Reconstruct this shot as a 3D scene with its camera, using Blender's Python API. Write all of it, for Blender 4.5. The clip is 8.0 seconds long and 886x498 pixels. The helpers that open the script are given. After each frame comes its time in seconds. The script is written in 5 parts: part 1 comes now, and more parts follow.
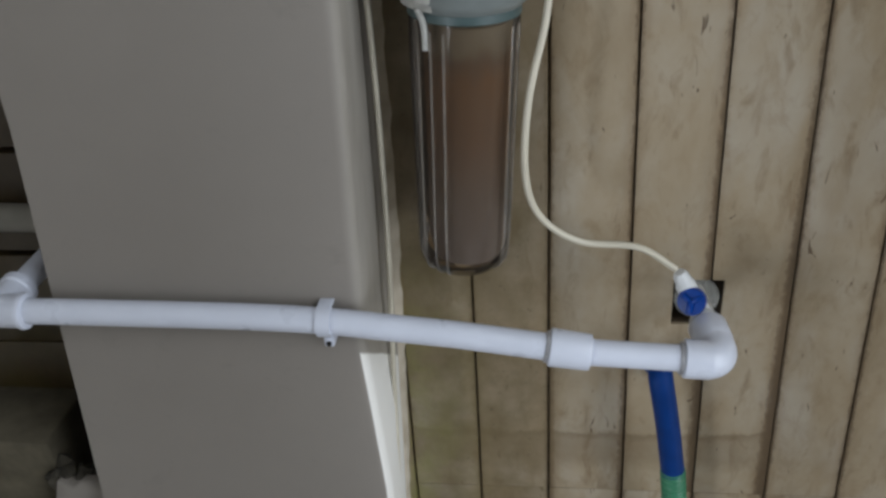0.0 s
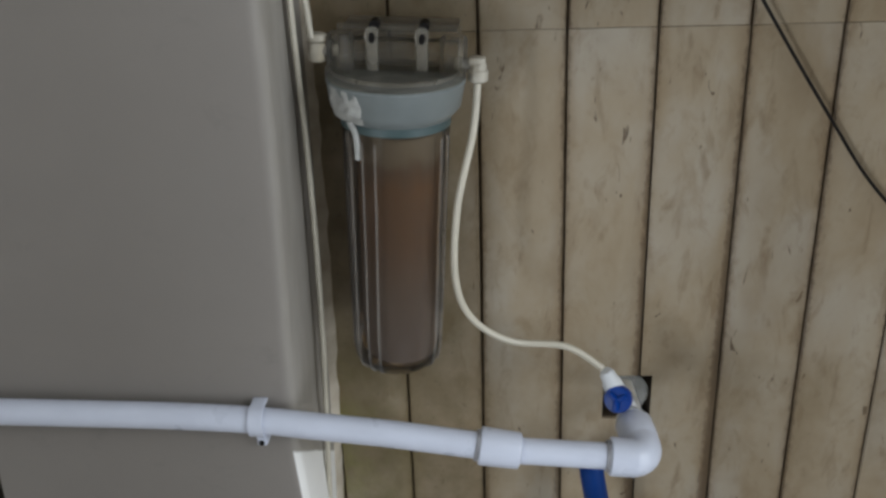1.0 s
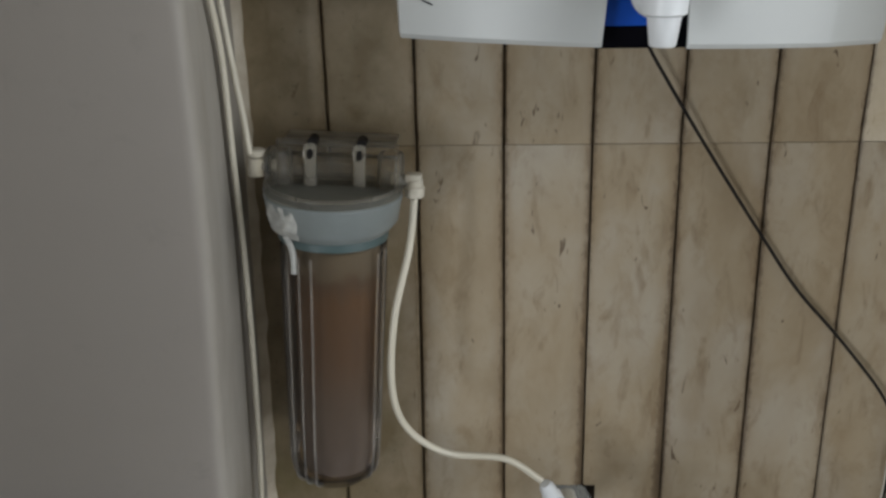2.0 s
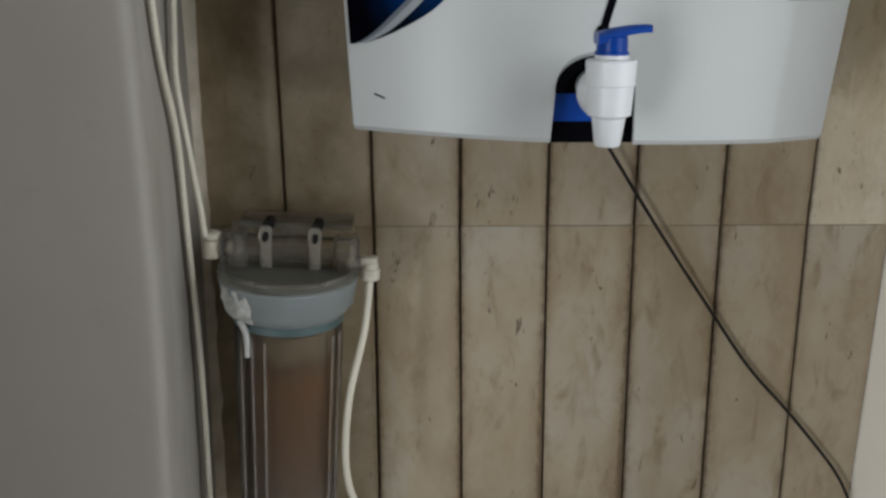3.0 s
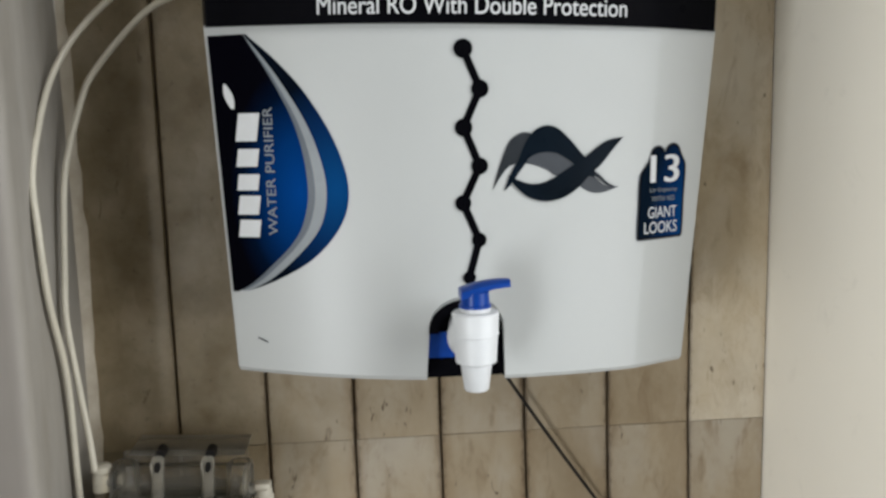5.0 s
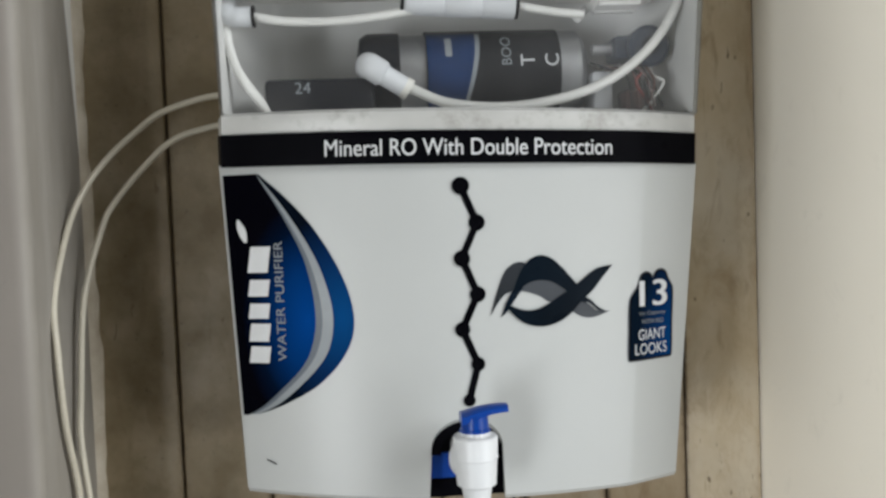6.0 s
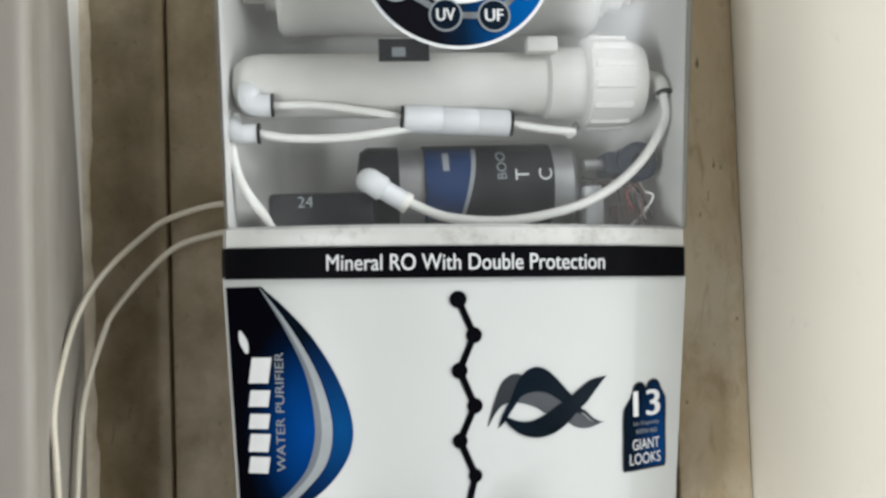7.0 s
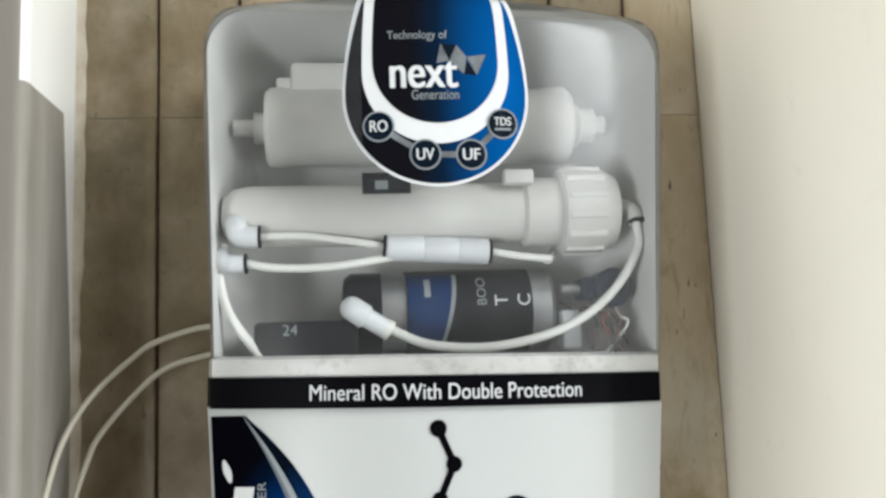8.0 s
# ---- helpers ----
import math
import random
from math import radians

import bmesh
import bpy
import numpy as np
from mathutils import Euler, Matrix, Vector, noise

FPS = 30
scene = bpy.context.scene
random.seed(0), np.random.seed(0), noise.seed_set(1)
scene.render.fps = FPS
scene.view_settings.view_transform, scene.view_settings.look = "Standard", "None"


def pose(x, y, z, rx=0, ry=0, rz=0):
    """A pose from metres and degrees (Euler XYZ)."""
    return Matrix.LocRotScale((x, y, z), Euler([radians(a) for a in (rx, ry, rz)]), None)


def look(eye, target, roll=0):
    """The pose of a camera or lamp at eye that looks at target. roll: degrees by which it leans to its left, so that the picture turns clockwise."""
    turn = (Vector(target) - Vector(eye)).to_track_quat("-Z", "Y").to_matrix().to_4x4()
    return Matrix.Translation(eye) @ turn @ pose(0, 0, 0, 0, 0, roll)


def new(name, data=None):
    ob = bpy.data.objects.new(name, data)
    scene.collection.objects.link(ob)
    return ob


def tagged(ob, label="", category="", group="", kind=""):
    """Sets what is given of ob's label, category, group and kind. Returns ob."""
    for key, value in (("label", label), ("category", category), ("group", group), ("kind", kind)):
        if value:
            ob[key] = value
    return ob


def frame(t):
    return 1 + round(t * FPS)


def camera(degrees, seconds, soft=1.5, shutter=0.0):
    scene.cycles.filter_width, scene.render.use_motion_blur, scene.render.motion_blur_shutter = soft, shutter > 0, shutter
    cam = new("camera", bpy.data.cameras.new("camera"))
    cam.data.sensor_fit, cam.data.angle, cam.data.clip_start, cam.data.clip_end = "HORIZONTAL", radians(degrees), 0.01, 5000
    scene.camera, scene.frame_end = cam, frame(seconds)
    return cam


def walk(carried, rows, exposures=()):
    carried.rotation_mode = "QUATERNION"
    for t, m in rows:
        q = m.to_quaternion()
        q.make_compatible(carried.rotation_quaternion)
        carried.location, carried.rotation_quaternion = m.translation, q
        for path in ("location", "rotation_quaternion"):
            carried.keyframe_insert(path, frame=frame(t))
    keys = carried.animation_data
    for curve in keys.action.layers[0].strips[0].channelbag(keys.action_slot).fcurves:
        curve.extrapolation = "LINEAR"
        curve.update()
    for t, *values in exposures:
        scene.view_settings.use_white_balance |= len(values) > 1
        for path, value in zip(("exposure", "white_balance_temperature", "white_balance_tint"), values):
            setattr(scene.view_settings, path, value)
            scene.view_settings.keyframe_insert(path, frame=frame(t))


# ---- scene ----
cam = camera(53.0, 8.0, 2.8)
PATH = [
    (0, (-0.182, -0.744, 1.33), (-0.434, 0.965, 0.323), -4.2),
    (0.5, (-0.171, -0.751, 1.345), (-0.392, 0.999, 0.404), -3.3),
    (1, (-0.162, -0.75, 1.358), (-0.31, 1.047, 0.494), -2.3),
    (1.5, (-0.146, -0.747, 1.373), (-0.242, 1.094, 0.599), -1.8),
    (1.7, (-0.142, -0.745, 1.377), (-0.229, 1.11, 0.635), -1.5),
    (2.8, (-0.136, -0.736, 1.401), (-0.145, 1.169, 0.793), -0.2),
    (3, (-0.127, -0.737, 1.407), (-0.128, 1.174, 0.817), -0.2),
    (3.5, (-0.113, -0.739, 1.422), (-0.057, 1.184, 0.874), -0.0),
    (4, (-0.101, -0.74, 1.439), (0.015, 1.2, 0.967), -0.4),
    (4.5, (-0.097, -0.746, 1.459), (0.056, 1.211, 1.08), -1.0),
    (4.7, (-0.094, -0.746, 1.469), (0.065, 1.217, 1.116), -1.2),
    (5.8, (-0.099, -0.777, 1.493), (0.079, 1.212, 1.382), -1.9),
    (6, (-0.095, -0.781, 1.505), (0.073, 1.21, 1.413), -2.1),
    (6.5, (-0.1, -0.79, 1.518), (0.09, 1.201, 1.514), -1.9),
    (7, (-0.102, -0.797, 1.531), (0.097, 1.192, 1.608), -1.9),
    (7.5, (-0.099, -0.809, 1.549), (0.113, 1.173, 1.708), -1.9),
    (8, (-0.096, -0.821, 1.563), (0.129, 1.149, 1.824), -2.2),
]
walk(cam, [(r[0], look(*r[1:])) for r in PATH],
     exposures=[(0, -0.50, 6200, 10), (1.0, -0.56, 6200, 10), (1.5, -0.57, 6450, 10), (3.0, -0.63, 6400, 10), (3.5, -0.56, 6400, 10),
                (4.5, -0.16, 6550, 10), (5.8, -0.24, 6600, 10), (6.0, -0.21, 6600, 10), (6.5, 0.04, 6600, 10), (7.0, 0.17, 6600, 9), (8.0, 0.17, 6600, 8)])

# ---- light ----
world = bpy.data.worlds.new("world")
scene.world = world
world.use_nodes = True
wn = world.node_tree
sky = wn.nodes.new("ShaderNodeTexSky")
sky.sky_type, sky.sun_disc = "NISHITA", False
sky.sun_elevation, sky.sun_rotation = radians(40), radians(250)
wn.links.new(sky.outputs[0], wn.nodes["Background"].inputs[0])
wn.nodes["Background"].inputs[1].default_value = 0.08


def area_lamp(name, eye, target, sx, sy, power, colour):
    data = bpy.data.lights.new(name, "AREA")
    data.shape, data.size, data.size_y, data.energy, data.color = "RECTANGLE", sx, sy, power, colour
    ob = new(name, data)
    ob.matrix_world = look(eye, target)
    return ob


# added lamps with no seen source; this one brightens the cream side wall
area_lamp("added_daylight", (-1.66, -1.95, 0.95), (0.25, -0.2, 1.6), 1.0, 0.95, 77, (0.92, 0.965, 1.0))
# added high lamp, placed to gleam in the cover's right facet
area_lamp("added_daylight", (2.02, -1.90, 2.70), (-0.2, -0.4, 1.7), 1.6, 1.0, 74, (0.93, 0.97, 1.0))
# added low lamp, placed to brighten the shell's right facet
area_lamp("added_daylight", (2.02, -1.90, 0.95), (-0.2, -0.4, 1.2), 1.6, 1.15, 40, (0.93, 0.97, 1.0))


# ---- materials ----
def nodes_of(name):
    m = bpy.data.materials.new(name)
    m.use_nodes = True
    return m, m.node_tree, m.node_tree.nodes["Principled BSDF"]


def tex_coord(nt, scale=(1, 1, 1), per_object=False):
    """Object coordinates scaled, shifted from object to object by its random value."""
    tc = nt.nodes.new("ShaderNodeTexCoord")
    mp = nt.nodes.new("ShaderNodeMapping")
    mp.inputs["Scale"].default_value = scale
    nt.links.new(tc.outputs["Object"], mp.inputs["Vector"])
    if per_object:
        info = nt.nodes.new("ShaderNodeObjectInfo")
        mul = nt.nodes.new("ShaderNodeVectorMath")
        mul.operation = "MULTIPLY"
        mul.inputs[1].default_value = (37.0, 53.0, 71.0)
        comb = nt.nodes.new("ShaderNodeCombineXYZ")
        for k in range(3):
            nt.links.new(info.outputs["Random"], comb.inputs[k])
        nt.links.new(comb.outputs[0], mul.inputs[0])
        nt.links.new(mul.outputs[0], mp.inputs["Location"])
    return mp.outputs[0]


def noise_tex(nt, vec, scale, detail=4.0, rough=0.55, distort=0.0):
    n = nt.nodes.new("ShaderNodeTexNoise")
    n.inputs["Scale"].default_value, n.inputs["Detail"].default_value = scale, detail
    n.inputs["Roughness"].default_value, n.inputs["Distortion"].default_value = rough, distort
    nt.links.new(vec, n.inputs["Vector"])
    return n.outputs["Fac"]


def ramp(nt, fac, stops):
    r = nt.nodes.new("ShaderNodeValToRGB")
    e = r.color_ramp.elements
    while len(e) < len(stops):
        e.new(0.5)
    for el, (p, c) in zip(e, stops):
        el.position, el.color = p, (*c, 1) if len(c) == 3 else c
    nt.links.new(fac, r.inputs[0])
    return r.outputs[0]


def grey(v):
    return (v, v, v)


def mix_col(nt, fac, a, b, mode="MIX"):
    m = nt.nodes.new("ShaderNodeMix")
    m.data_type, m.blend_type = "RGBA", mode
    for sock, val in ((m.inputs[0], fac), (m.inputs[6], a), (m.inputs[7], b)):
        if isinstance(val, (int, float)):
            sock.default_value = val
        elif isinstance(val, tuple):
            sock.default_value = (*val, 1)
        else:
            nt.links.new(val, sock)
    return m.outputs[2]


def bump(nt, bsdf, height, strength, dist=0.001):
    b = nt.nodes.new("ShaderNodeBump")
    b.inputs["Strength"].default_value, b.inputs["Distance"].default_value = strength, dist
    nt.links.new(height, b.inputs["Height"])
    nt.links.new(b.outputs[0], bsdf.inputs["Normal"])


def plastic(name, colour, rough=0.35, spread=0.06, scale=60.0, coat=0.0, metal=0.0, dirt=None, shine=0.5, uneven=0.08):
    """Plain plastic, rubber or metal with faint mottling, uneven gloss and, where given, dirt."""
    m, nt, b = nodes_of(name)
    vec = tex_coord(nt)
    n = noise_tex(nt, vec, scale)
    lo = tuple(c * (1 - spread) for c in colour)
    hi = tuple(min(1.0, c * (1 + spread)) for c in colour)
    col = ramp(nt, n, [(0.3, lo), (0.7, hi)])
    if dirt:
        d = ramp(nt, noise_tex(nt, vec, 28, 6, 0.7), [(0.52, grey(0)), (0.72, grey(1))])
        col = mix_col(nt, d, col, dirt)
    nt.links.new(col, b.inputs["Base Color"])
    r = ramp(nt, noise_tex(nt, vec, 23, 3), [(0.3, grey(max(0.02, rough - uneven))), (0.7, grey(rough + uneven))])
    nt.links.new(r, b.inputs["Roughness"])
    b.inputs["Metallic"].default_value = metal
    b.inputs["Coat Weight"].default_value = coat
    b.inputs["Specular IOR Level"].default_value = shine
    bump(nt, b, noise_tex(nt, vec, 180, 2), 0.08, 0.0006)
    return m


def clear(name, tint, haze, haze_colour, rough, gloss, dusty=0.0):
    """See-through plastic sheet: part of the light passes, part is scattered by haze and dust, and it shines at a glance."""
    m = bpy.data.materials.new(name)
    m.use_nodes = True
    nt = m.node_tree
    nt.nodes.clear()
    out = nt.nodes.new("ShaderNodeOutputMaterial")
    tr, df, gl = (nt.nodes.new("ShaderNodeBsdf" + k) for k in ("Transparent", "Diffuse", "Glossy"))
    tr.inputs[0].default_value = (*tint, 1)
    df.inputs[0].default_value = (*haze_colour, 1)
    gl.inputs["Roughness"].default_value = rough
    a, b = nt.nodes.new("ShaderNodeMixShader"), nt.nodes.new("ShaderNodeMixShader")
    vec = tex_coord(nt)
    h = ramp(nt, noise_tex(nt, vec, 16, 5, 0.65), [(0.3, grey(haze * (1 - dusty))), (0.75, grey(min(1, haze * (1 + dusty))))])
    nt.links.new(h, a.inputs[0])
    nt.links.new(tr.outputs[0], a.inputs[1])
    nt.links.new(df.outputs[0], a.inputs[2])
    fr = nt.nodes.new("ShaderNodeFresnel")
    fr.inputs[0].default_value = gloss
    nt.links.new(fr.outputs[0], b.inputs[0])
    nt.links.new(a.outputs[0], b.inputs[1])
    nt.links.new(gl.outputs[0], b.inputs[2])
    nt.links.new(b.outputs[0], out.inputs[0])
    return m


def tile_material(name, tone=(1.0, 1.0, 1.0)):
    m, nt, b = nodes_of(name)
    vec = tex_coord(nt, (1, 1, 0.55), True)
    flat = tex_coord(nt, (1, 1, 1), False)
    t = lambda c: tuple(a * k for a, k in zip(c, tone))
    cloud = noise_tex(nt, vec, 13, 5, 0.6, 0.25)
    col = ramp(nt, cloud, [(0.28, t((0.46, 0.375, 0.26))), (0.45, t((0.55, 0.47, 0.35))), (0.62, t((0.61, 0.55, 0.45))), (0.8, t((0.68, 0.64, 0.57)))])
    pale = ramp(nt, noise_tex(nt, vec, 9, 4, 0.55, 0.3), [(0.5, grey(0)), (0.68, grey(0.6))])
    col = mix_col(nt, pale, col, t((0.68, 0.66, 0.62)))
    veins = ramp(nt, noise_tex(nt, vec, 30, 8, 0.72, 0.5), [(0.52, grey(0)), (0.63, grey(0.34)), (0.74, grey(0.65))])
    col = mix_col(nt, veins, col, t((0.36, 0.27, 0.16)))
    # short upright brown dashes, few and far between
    fine = tex_coord(nt, (1, 1, 0.33), True)
    spots = ramp(nt, noise_tex(nt, fine, 120, 2, 0.5, 0.8), [(0.672, grey(0)), (0.715, grey(0.85))])
    few = ramp(nt, noise_tex(nt, vec, 26, 3, 0.7), [(0.5, grey(0)), (0.56, grey(1))])
    sp = nt.nodes.new("ShaderNodeMath")
    sp.operation = "MULTIPLY"
    nt.links.new(spots, sp.inputs[0])
    nt.links.new(few, sp.inputs[1])
    col = mix_col(nt, sp.outputs[0], col, (0.07, 0.042, 0.022))
    smear = ramp(nt, noise_tex(nt, fine, 55, 4, 0.6, 0.6), [(0.565, grey(0)), (0.71, grey(0.5))])
    col = mix_col(nt, smear, col, t((0.25, 0.17, 0.09)))
    tcx = nt.nodes.new("ShaderNodeSeparateXYZ")
    nt.links.new(flat, tcx.inputs[0])
    ax = nt.nodes.new("ShaderNodeMath")
    ax.operation = "ABSOLUTE"
    nt.links.new(tcx.outputs[0], ax.inputs[0])
    wb = nt.nodes.new("ShaderNodeMath")
    wb.operation = "MULTIPLY_ADD"
    nt.links.new(noise_tex(nt, fine, 34, 5, 0.7), wb.inputs[0])
    wb.inputs[1].default_value = 0.022
    nt.links.new(ax.outputs[0], wb.inputs[2])
    bleed = ramp(nt, wb.outputs[0], [(0.038, grey(0)), (0.047, grey(0.35)), (0.0515, grey(0.75))])
    col = mix_col(nt, bleed, col, t((0.27, 0.18, 0.09)))
    wf = nt.nodes.new("ShaderNodeMath")
    wf.operation = "MULTIPLY_ADD"
    nt.links.new(noise_tex(nt, vec, 210, 4, 0.7), wf.inputs[0])
    wf.inputs[1].default_value = 0.012
    nt.links.new(ax.outputs[0], wf.inputs[2])
    rim_dirt = ramp(nt, wf.outputs[0], [(0.0405, grey(0)), (0.0435, grey(0.8))])
    col = mix_col(nt, rim_dirt, col, (0.08, 0.05, 0.025))
    grime = ramp(nt, noise_tex(nt, flat, 6.5, 5, 0.65), [(0.5, grey(0)), (0.75, grey(0.6))])
    col = mix_col(nt, grime, col, t((0.3, 0.235, 0.14)))
    # an old splash line low on the wall, and a green bloom in the damp corner
    geo = nt.nodes.new("ShaderNodeNewGeometry")
    sep = nt.nodes.new("ShaderNodeSeparateXYZ")
    nt.links.new(geo.outputs["Position"], sep.inputs[0])

    def calc(op, a, c, clamp=False):
        n = nt.nodes.new("ShaderNodeMath")
        n.operation, n.use_clamp = op, clamp
        for sock, val in zip(n.inputs, (a, c)):
            if isinstance(val, (int, float)):
                sock.default_value = val
            else:
                nt.links.new(val, sock)
        return n.outputs[0]

    world_pos = geo.outputs["Position"]
    wob = noise_tex(nt, world_pos, 22, 5, 0.7)
    high = calc("ADD", sep.outputs[2], calc("MULTIPLY", wob, 0.03))
    line = ramp(nt, calc("MULTIPLY", calc("SUBTRACT", high, 0.6), 5.0), [(0.1, grey(0)), (0.19, grey(0.35)), (0.32, grey(0.3)), (0.365, grey(0.6)), (0.39, grey(0))])
    line = calc("MULTIPLY", line, ramp(nt, calc("ADD", calc("MULTIPLY", sep.outputs[0], 3.0), calc("MULTIPLY", wob, 0.4)), [(0.22, grey(1)), (0.36, grey(0))]))
    col = mix_col(nt, line, col, t((0.2, 0.14, 0.075)))
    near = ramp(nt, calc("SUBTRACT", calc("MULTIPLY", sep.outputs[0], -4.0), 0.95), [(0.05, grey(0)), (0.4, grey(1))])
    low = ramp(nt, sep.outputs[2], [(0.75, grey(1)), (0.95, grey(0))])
    # shade beside the column put into the colour, mixed with mottled soil and mould
    shade_soil = ramp(nt, calc("SUBTRACT", calc("MULTIPLY", sep.outputs[0], -4.0), 0.62), [(0.0, grey(0)), (0.25, grey(1))])
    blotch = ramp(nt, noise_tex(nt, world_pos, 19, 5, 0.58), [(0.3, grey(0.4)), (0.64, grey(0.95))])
    col = mix_col(nt, calc("MULTIPLY", shade_soil, blotch), col, t((0.21, 0.165, 0.088)))
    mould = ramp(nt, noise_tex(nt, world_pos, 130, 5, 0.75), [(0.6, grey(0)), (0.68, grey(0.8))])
    col = mix_col(nt, calc("MULTIPLY", shade_soil, calc("MULTIPLY", mould, blotch)), col, (0.045, 0.036, 0.016))
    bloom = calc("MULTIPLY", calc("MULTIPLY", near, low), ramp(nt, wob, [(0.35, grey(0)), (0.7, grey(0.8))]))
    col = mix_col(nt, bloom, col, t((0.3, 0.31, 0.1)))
    nt.links.new(col, b.inputs["Base Color"])
    r = ramp(nt, noise_tex(nt, vec, 40, 3), [(0.3, grey(0.32)), (0.7, grey(0.55))])
    nt.links.new(r, b.inputs["Roughness"])
    bump(nt, b, noise_tex(nt, vec, 70, 6, 0.65), 0.25, 0.0012)
    return m


def wall_paint(name, colour, dark, rough=0.55, big=2.2):
    m, nt, b = nodes_of(name)
    vec = tex_coord(nt)
    col = ramp(nt, noise_tex(nt, vec, big, 5, 0.6), [(0.3, dark), (0.7, colour)])
    smudge = ramp(nt, noise_tex(nt, vec, 26, 6, 0.7, 0.5), [(0.6, grey(0)), (0.8, grey(0.35))])
    col = mix_col(nt, smudge, col, tuple(c * 0.72 for c in dark))
    nt.links.new(col, b.inputs["Base Color"])
    r = ramp(nt, noise_tex(nt, vec, 9, 4), [(0.3, grey(rough - 0.1)), (0.7, grey(rough + 0.1))])
    nt.links.new(r, b.inputs["Roughness"])
    bump(nt, b, noise_tex(nt, vec, 55, 7, 0.6), 0.16, 0.0016)
    return m


def print_gradient(name, stops, centre, size, rough=0.28):
    """Printed film whose colour runs outwards from a centre, in the thing's own coordinates."""
    m, nt, b = nodes_of(name)
    tc = nt.nodes.new("ShaderNodeTexCoord")
    mp = nt.nodes.new("ShaderNodeMapping")
    mp.vector_type = "POINT"
    mp.inputs["Scale"].default_value = tuple(1 / v for v in size)
    mp.inputs["Location"].default_value = tuple(-c / v for c, v in zip(centre, size))
    nt.links.new(tc.outputs["Object"], mp.inputs["Vector"])
    g = nt.nodes.new("ShaderNodeVectorMath")
    g.operation = "LENGTH"
    nt.links.new(mp.outputs[0], g.inputs[0])
    nt.links.new(ramp(nt, g.outputs["Value"], stops), b.inputs["Base Color"])
    b.inputs["Roughness"].default_value = rough
    b.inputs["Specular IOR Level"].default_value = 0.0
    return m


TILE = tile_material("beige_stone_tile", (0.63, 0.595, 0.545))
# lit copy of the tile: the right strip's brightness put into the colour
TILE_LIT = tile_material("lit_stone_tile", (0.92, 0.89, 0.83))
# brown recess tone, darkened further to put the recess's shade into the colour
TILE_SHADED = tile_material("shaded_brown_tile", (0.15, 0.12, 0.08))
LEDGE = wall_paint("dark_brown_plaster", (0.085, 0.074, 0.048), (0.045, 0.037, 0.022), 0.9, 30)
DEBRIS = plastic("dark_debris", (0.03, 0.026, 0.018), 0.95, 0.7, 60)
GROUT = plastic("dark_grout", (0.055, 0.037, 0.021), 0.9, 0.7, 55)


def lit_side_paint():
    """Greige plaster feathered into a paler side face, with its lit zones painted white."""
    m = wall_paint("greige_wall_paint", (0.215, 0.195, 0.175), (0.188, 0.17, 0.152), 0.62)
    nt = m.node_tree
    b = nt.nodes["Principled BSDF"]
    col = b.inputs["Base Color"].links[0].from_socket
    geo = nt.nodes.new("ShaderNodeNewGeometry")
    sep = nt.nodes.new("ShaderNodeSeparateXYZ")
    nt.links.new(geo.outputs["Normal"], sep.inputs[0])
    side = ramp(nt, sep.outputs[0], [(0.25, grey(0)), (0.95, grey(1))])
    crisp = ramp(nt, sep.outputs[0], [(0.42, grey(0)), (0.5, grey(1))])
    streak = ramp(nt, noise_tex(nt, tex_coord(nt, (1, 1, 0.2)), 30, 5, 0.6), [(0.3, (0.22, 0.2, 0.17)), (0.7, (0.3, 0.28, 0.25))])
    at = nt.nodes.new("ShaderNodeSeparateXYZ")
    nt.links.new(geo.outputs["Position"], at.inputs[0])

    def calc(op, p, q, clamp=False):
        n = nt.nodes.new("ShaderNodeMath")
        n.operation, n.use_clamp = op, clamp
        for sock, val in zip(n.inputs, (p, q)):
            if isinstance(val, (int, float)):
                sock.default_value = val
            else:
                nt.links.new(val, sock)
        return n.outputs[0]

    # light painted white on the side face: below the pipe, above a straight cut, and in a wedge at the back
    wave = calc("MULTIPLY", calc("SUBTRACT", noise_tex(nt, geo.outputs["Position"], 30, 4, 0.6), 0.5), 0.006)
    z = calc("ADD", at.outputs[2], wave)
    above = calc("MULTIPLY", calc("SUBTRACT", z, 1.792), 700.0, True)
    # the lower edge slants along the camera's sight line past the pipe
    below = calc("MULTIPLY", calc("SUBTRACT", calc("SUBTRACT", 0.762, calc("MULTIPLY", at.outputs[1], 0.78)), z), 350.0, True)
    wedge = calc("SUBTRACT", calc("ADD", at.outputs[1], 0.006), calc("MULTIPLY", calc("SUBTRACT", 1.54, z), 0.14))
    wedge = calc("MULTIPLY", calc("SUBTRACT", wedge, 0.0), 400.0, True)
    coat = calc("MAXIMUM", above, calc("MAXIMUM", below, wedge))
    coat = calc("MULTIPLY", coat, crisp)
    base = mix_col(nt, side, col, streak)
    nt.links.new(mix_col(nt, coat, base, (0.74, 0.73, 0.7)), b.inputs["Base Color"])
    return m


PIER = lit_side_paint()
CREAM = wall_paint("cream_wall_paint", (0.9, 0.86, 0.77), (0.87, 0.825, 0.73), 0.42)
PLASTER = wall_paint("rough_plaster", (0.5, 0.45, 0.37), (0.33, 0.28, 0.21), 0.85, 30)
CEIL = wall_paint("dull_room_paint", (0.56, 0.54, 0.5), (0.5, 0.48, 0.44), 0.7)
# dark tone of an unseen wall, chosen to lower reflections in the cover
DIM = wall_paint("dark_unseen_wall_paint", (0.2, 0.19, 0.175), (0.16, 0.15, 0.14), 0.75)
FLOOR = wall_paint("grey_floor", (0.3, 0.28, 0.25), (0.22, 0.2, 0.18), 0.5)
